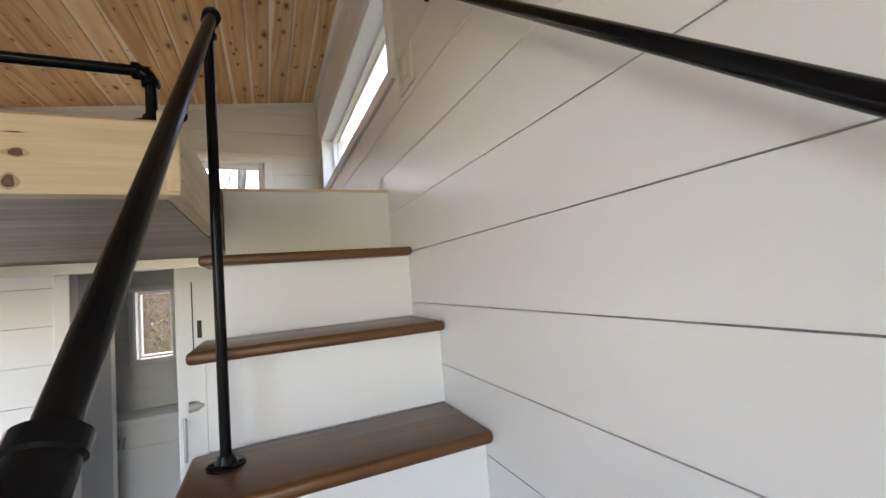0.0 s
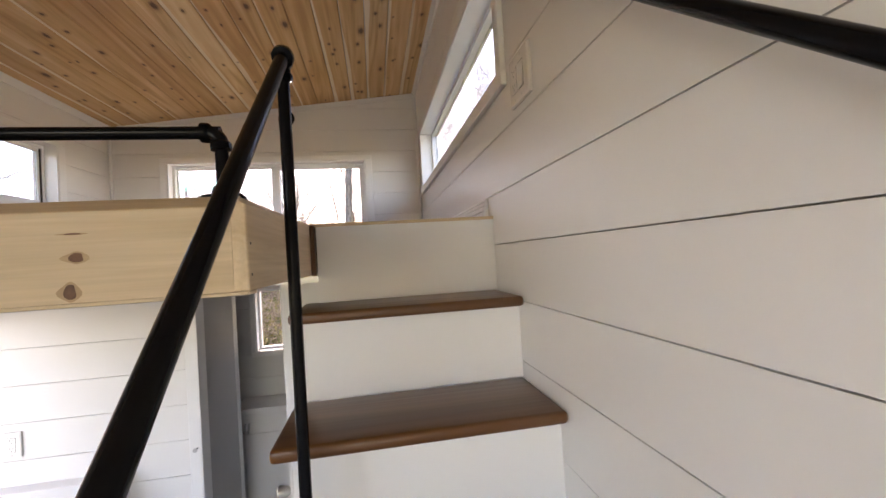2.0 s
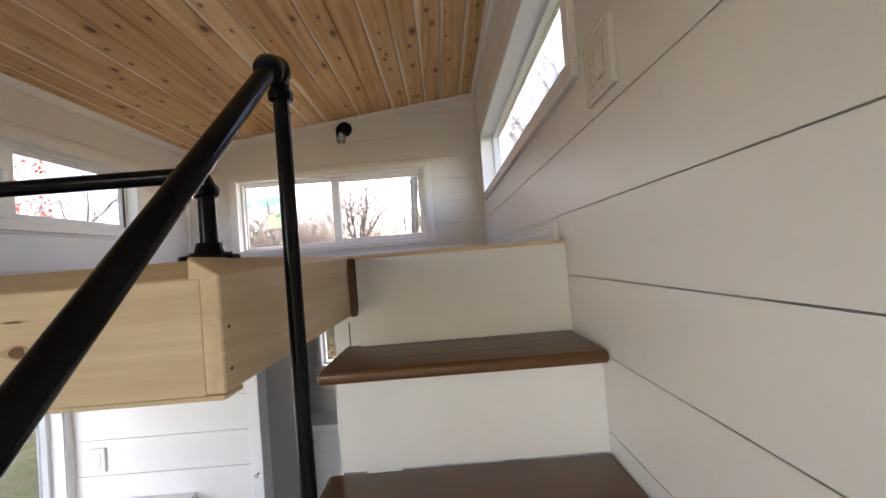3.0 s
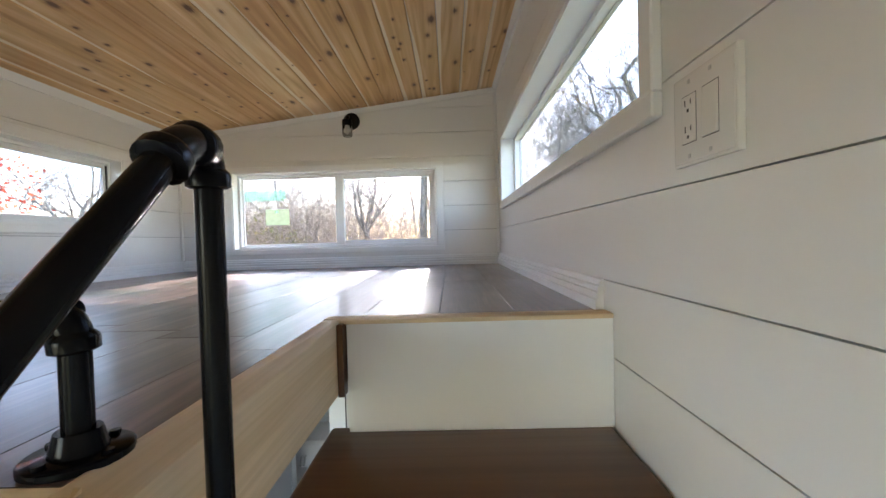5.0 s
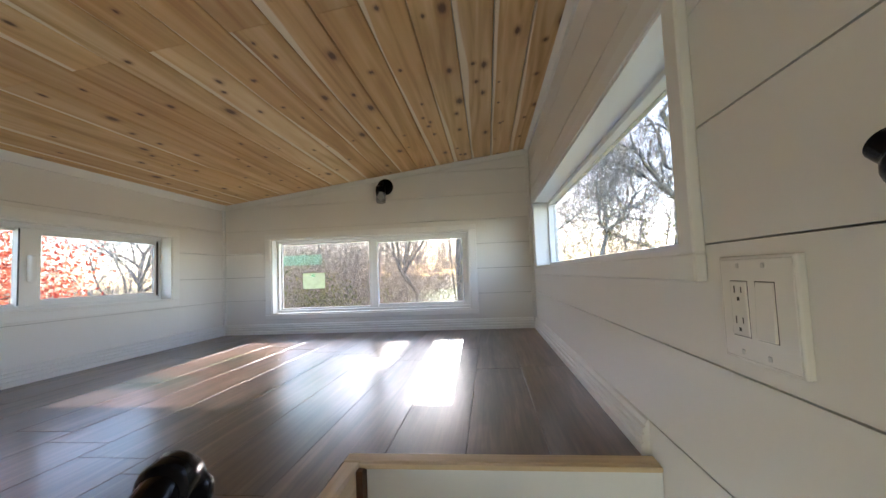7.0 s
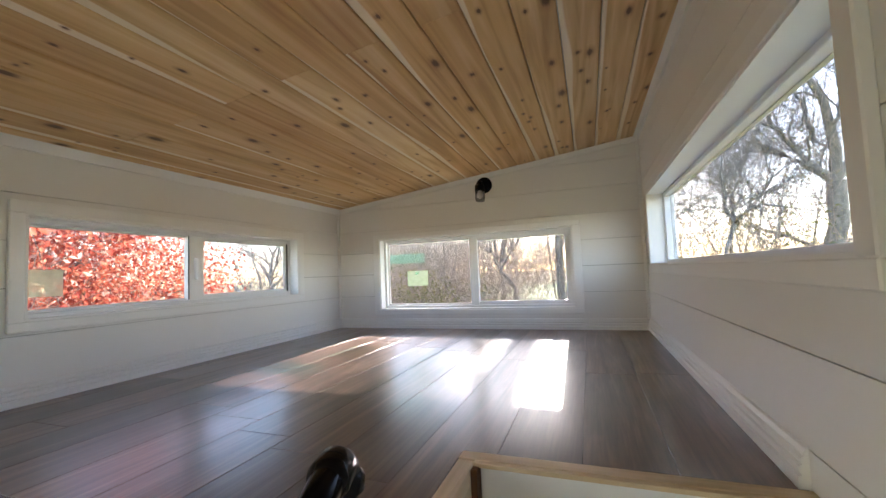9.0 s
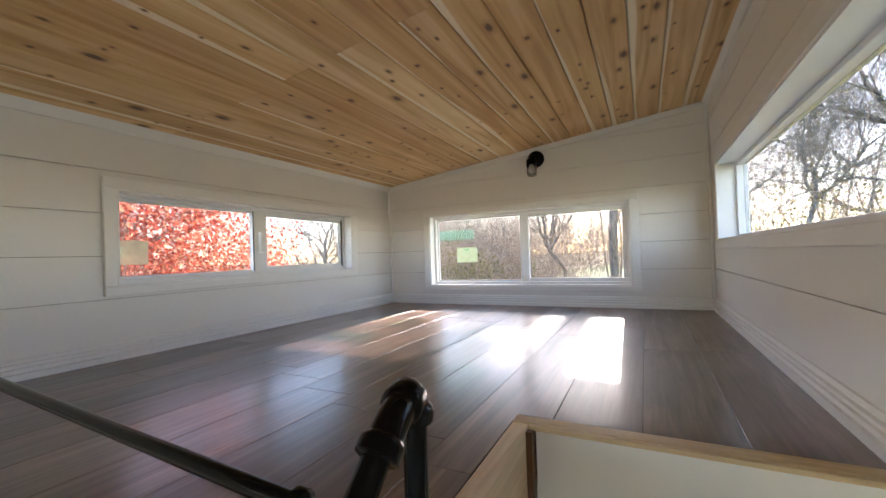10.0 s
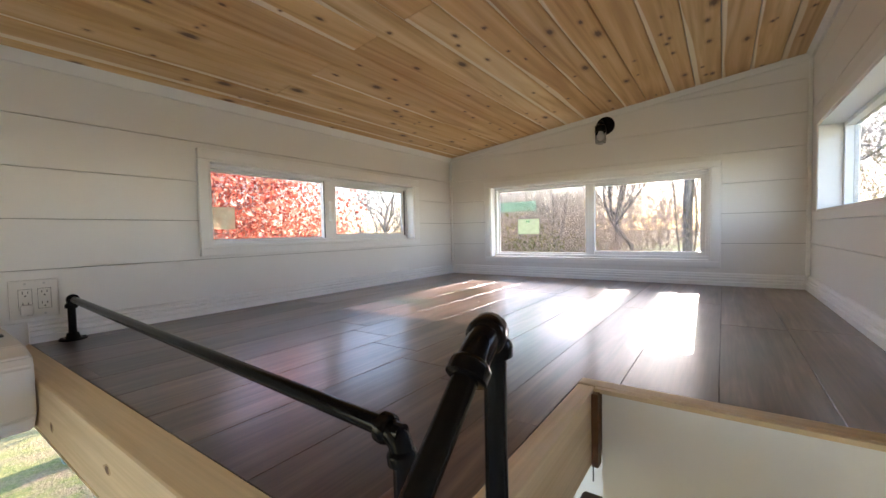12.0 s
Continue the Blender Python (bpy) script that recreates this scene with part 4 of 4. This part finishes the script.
thicket("far_woods", 9, 150, (-115, -55), (45, 75), (2.0, 6.0), 0.3, "bare brown woods beyond the lawn", 2, 0.008)


def foliage(name, stops):
    mat, t, b = material(name, 0.6)
    rnd = t.nodes.new("ShaderNodeNewGeometry").outputs["Random Per Island"]
    t.links.new(ramp(t, rnd, *stops), b.inputs["Base Color"])
    b.inputs["Subsurface Weight"].default_value = 0.0
    tr = t.nodes.new("ShaderNodeBsdfTranslucent")
    t.links.new(ramp(t, rnd, *stops), tr.inputs[0])
    m = t.nodes.new("ShaderNodeMixShader")
    m.inputs[0].default_value = 0.45
    out = t.nodes["Material Output"]
    t.links.new(b.outputs[0], m.inputs[1])
    t.links.new(tr.outputs[0], m.inputs[2])
    t.links.new(m.outputs[0], out.inputs[0])
    return mat


def leaves(name, points, rng, per, spread, size, mat, parent=None, label=""):
    verts, faces = [], []
    for p in points:
        for _ in range(per):
            c = p + Vector((rng.gauss(0, spread), rng.gauss(0, spread), rng.gauss(0, spread)))
            a = Vector((rng.gauss(0, 1), rng.gauss(0, 1), rng.gauss(0, 1))).normalized()
            b = a.orthogonal().normalized()
            s = size * rng.uniform(0.6, 1.3)
            n = a.cross(b) * s * 0.15
            o = len(verts)
            verts += [tuple(c - a * s), tuple(c + b * s * 0.5 + n), tuple(c + a * s), tuple(c - b * s * 0.5 + n)]
            faces.append((o, o + 1, o + 2, o + 3))
    me = bpy.data.meshes.new(name)
    me.from_pydata(verts, [], faces)
    me.materials.append(mat)
    ob = new(name, me)
    if parent is not None:
        ob.parent = parent
        ob.matrix_parent_inverse = Matrix.Translation(-ORIGIN[parent])
    return tagged(ob, label)


# the palest stop of RED paints the whitish highlights of backlit leaves
RED = foliage("red_leaves", [(0.0, (0.27, 0.055, 0.045)), (0.4, (0.47, 0.115, 0.07)), (0.75, (0.60, 0.25, 0.15)), (1.0, (0.86, 0.64, 0.56))])
OLIVE = foliage("olive_leaves", [(0.0, (0.10, 0.11, 0.035)), (0.6, (0.22, 0.20, 0.07)), (1.0, (0.34, 0.27, 0.11))])
rng = random.Random(41)
red = thing("red_tree", (-5.25, 3.25, GROUND), "young tree in red autumn leaf close to the house", "tree")
w = Wood()
rb = Vector((-5.25, 3.25, GROUND))
w.limb([rb + Vector((0.02 * i, 0.01 * i, 0.32 * i)) for i in range(7)], [0.085 - 0.006 * i for i in range(7)], 10)
w.object("trunk", BARK, red)
w, tips = Wood(), []
for k in range(9):
    a = 2 * math.pi * k / 9
    grow(w, rng, rb + Vector((0.1, 0.05, 1.5 + 0.17 * k)), Vector((math.cos(a * 2.2), math.sin(a * 2.2), 0.55)), 1.12, 0.035, 4, 0.12, tips)
w.object("branches", BARK, red)
leaves("crown", [p for p in tips if p.x < LEFT - 0.75], rng, 11, 0.10, 0.022, RED, red, "red and orange leaves, some with whitish highlights in their colour")
bush = thing("bush", (2.6, 11.2, GROUND), "olive-leaved evergreen bush in the brush", "bush", "bushes in the brush")
w, tips = Wood(), []
for k in range(9):
    grow(w, rng, Vector((2.2 + rng.gauss(0, 0.7), 11.2, GROUND)), Vector((rng.gauss(0, 0.3), rng.gauss(0, 0.3), 1)), 3.2, 0.03, 3, 0.2, tips)
w.object("stems", TWIG, bush)
leaves("leaves", tips, rng, 6, 0.14, 0.035, OLIVE, bush)
bush = thing("bush", (-4.2, 9.0, GROUND), "olive-leaved evergreen bush in the brush", "bush", "bushes in the brush")
w, tips = Wood(), []
for k in range(8):
    grow(w, rng, Vector((-4.2 + rng.gauss(0, 0.5), 9.0, GROUND)), Vector((rng.gauss(0, 0.3), rng.gauss(0, 0.3), 1)), 1.7, 0.03, 3, 0.2, tips)
w.object("stems", TWIG, bush)
leaves("leaves", tips, rng, 5, 0.14, 0.035, OLIVE, bush)

# ---- loft floor planks ----
EDGES = [-0.002, -0.202, -0.381, -0.56, -0.74, -0.92, -1.10, -1.28, -1.46, -1.64, -1.82, -2.0, -2.18, LEFT + 0.002]
JOINTS = [3.14, 3.11, 3.55, 2.07, 2.17, 2.24, 2.31, 2.39, 2.46, 2.95, 2.2, 2.7, 2.4]
for b, a, joint in zip(EDGES, EDGES[1:], JOINTS):
    start = 2.339 if b > -0.5 else EDGE + 0.054
    y = joint - 2.44
    while y < FAR - 0.01:
        p, q = max(y, start), min(y + 1.22, FAR - 0.002)
        if q - p > 0.02 and a < -0.639 < b and p < 2.339:
            notch = [(a + 0.0006, p + 0.0006), (-0.6401, p + 0.0006), (-0.6401, 2.3396), (b - 0.0006, 2.3396), (b - 0.0006, q - 0.0006), (a + 0.0006, q - 0.0006)]
            shape = [(x, min(v, q - 0.0006)) for x, v in notch] if q > 2.36 else [(a + 0.0006, p + 0.0006), (-0.6401, p + 0.0006), (-0.6401, q - 0.0006), (a + 0.0006, q - 0.0006)]
            part("plank", prism([(x, v, LOFT - 0.0075) for x, v in shape], (0, 0, 0.0075)), PLANK, loft)
        elif q - p > 0.02:
            part("plank", box(a + 0.0006, b - 0.0006, p + 0.0006, q - 0.0006, LOFT - 0.0075, LOFT, 0.0008, 1), PLANK, loft)
        y += 1.22
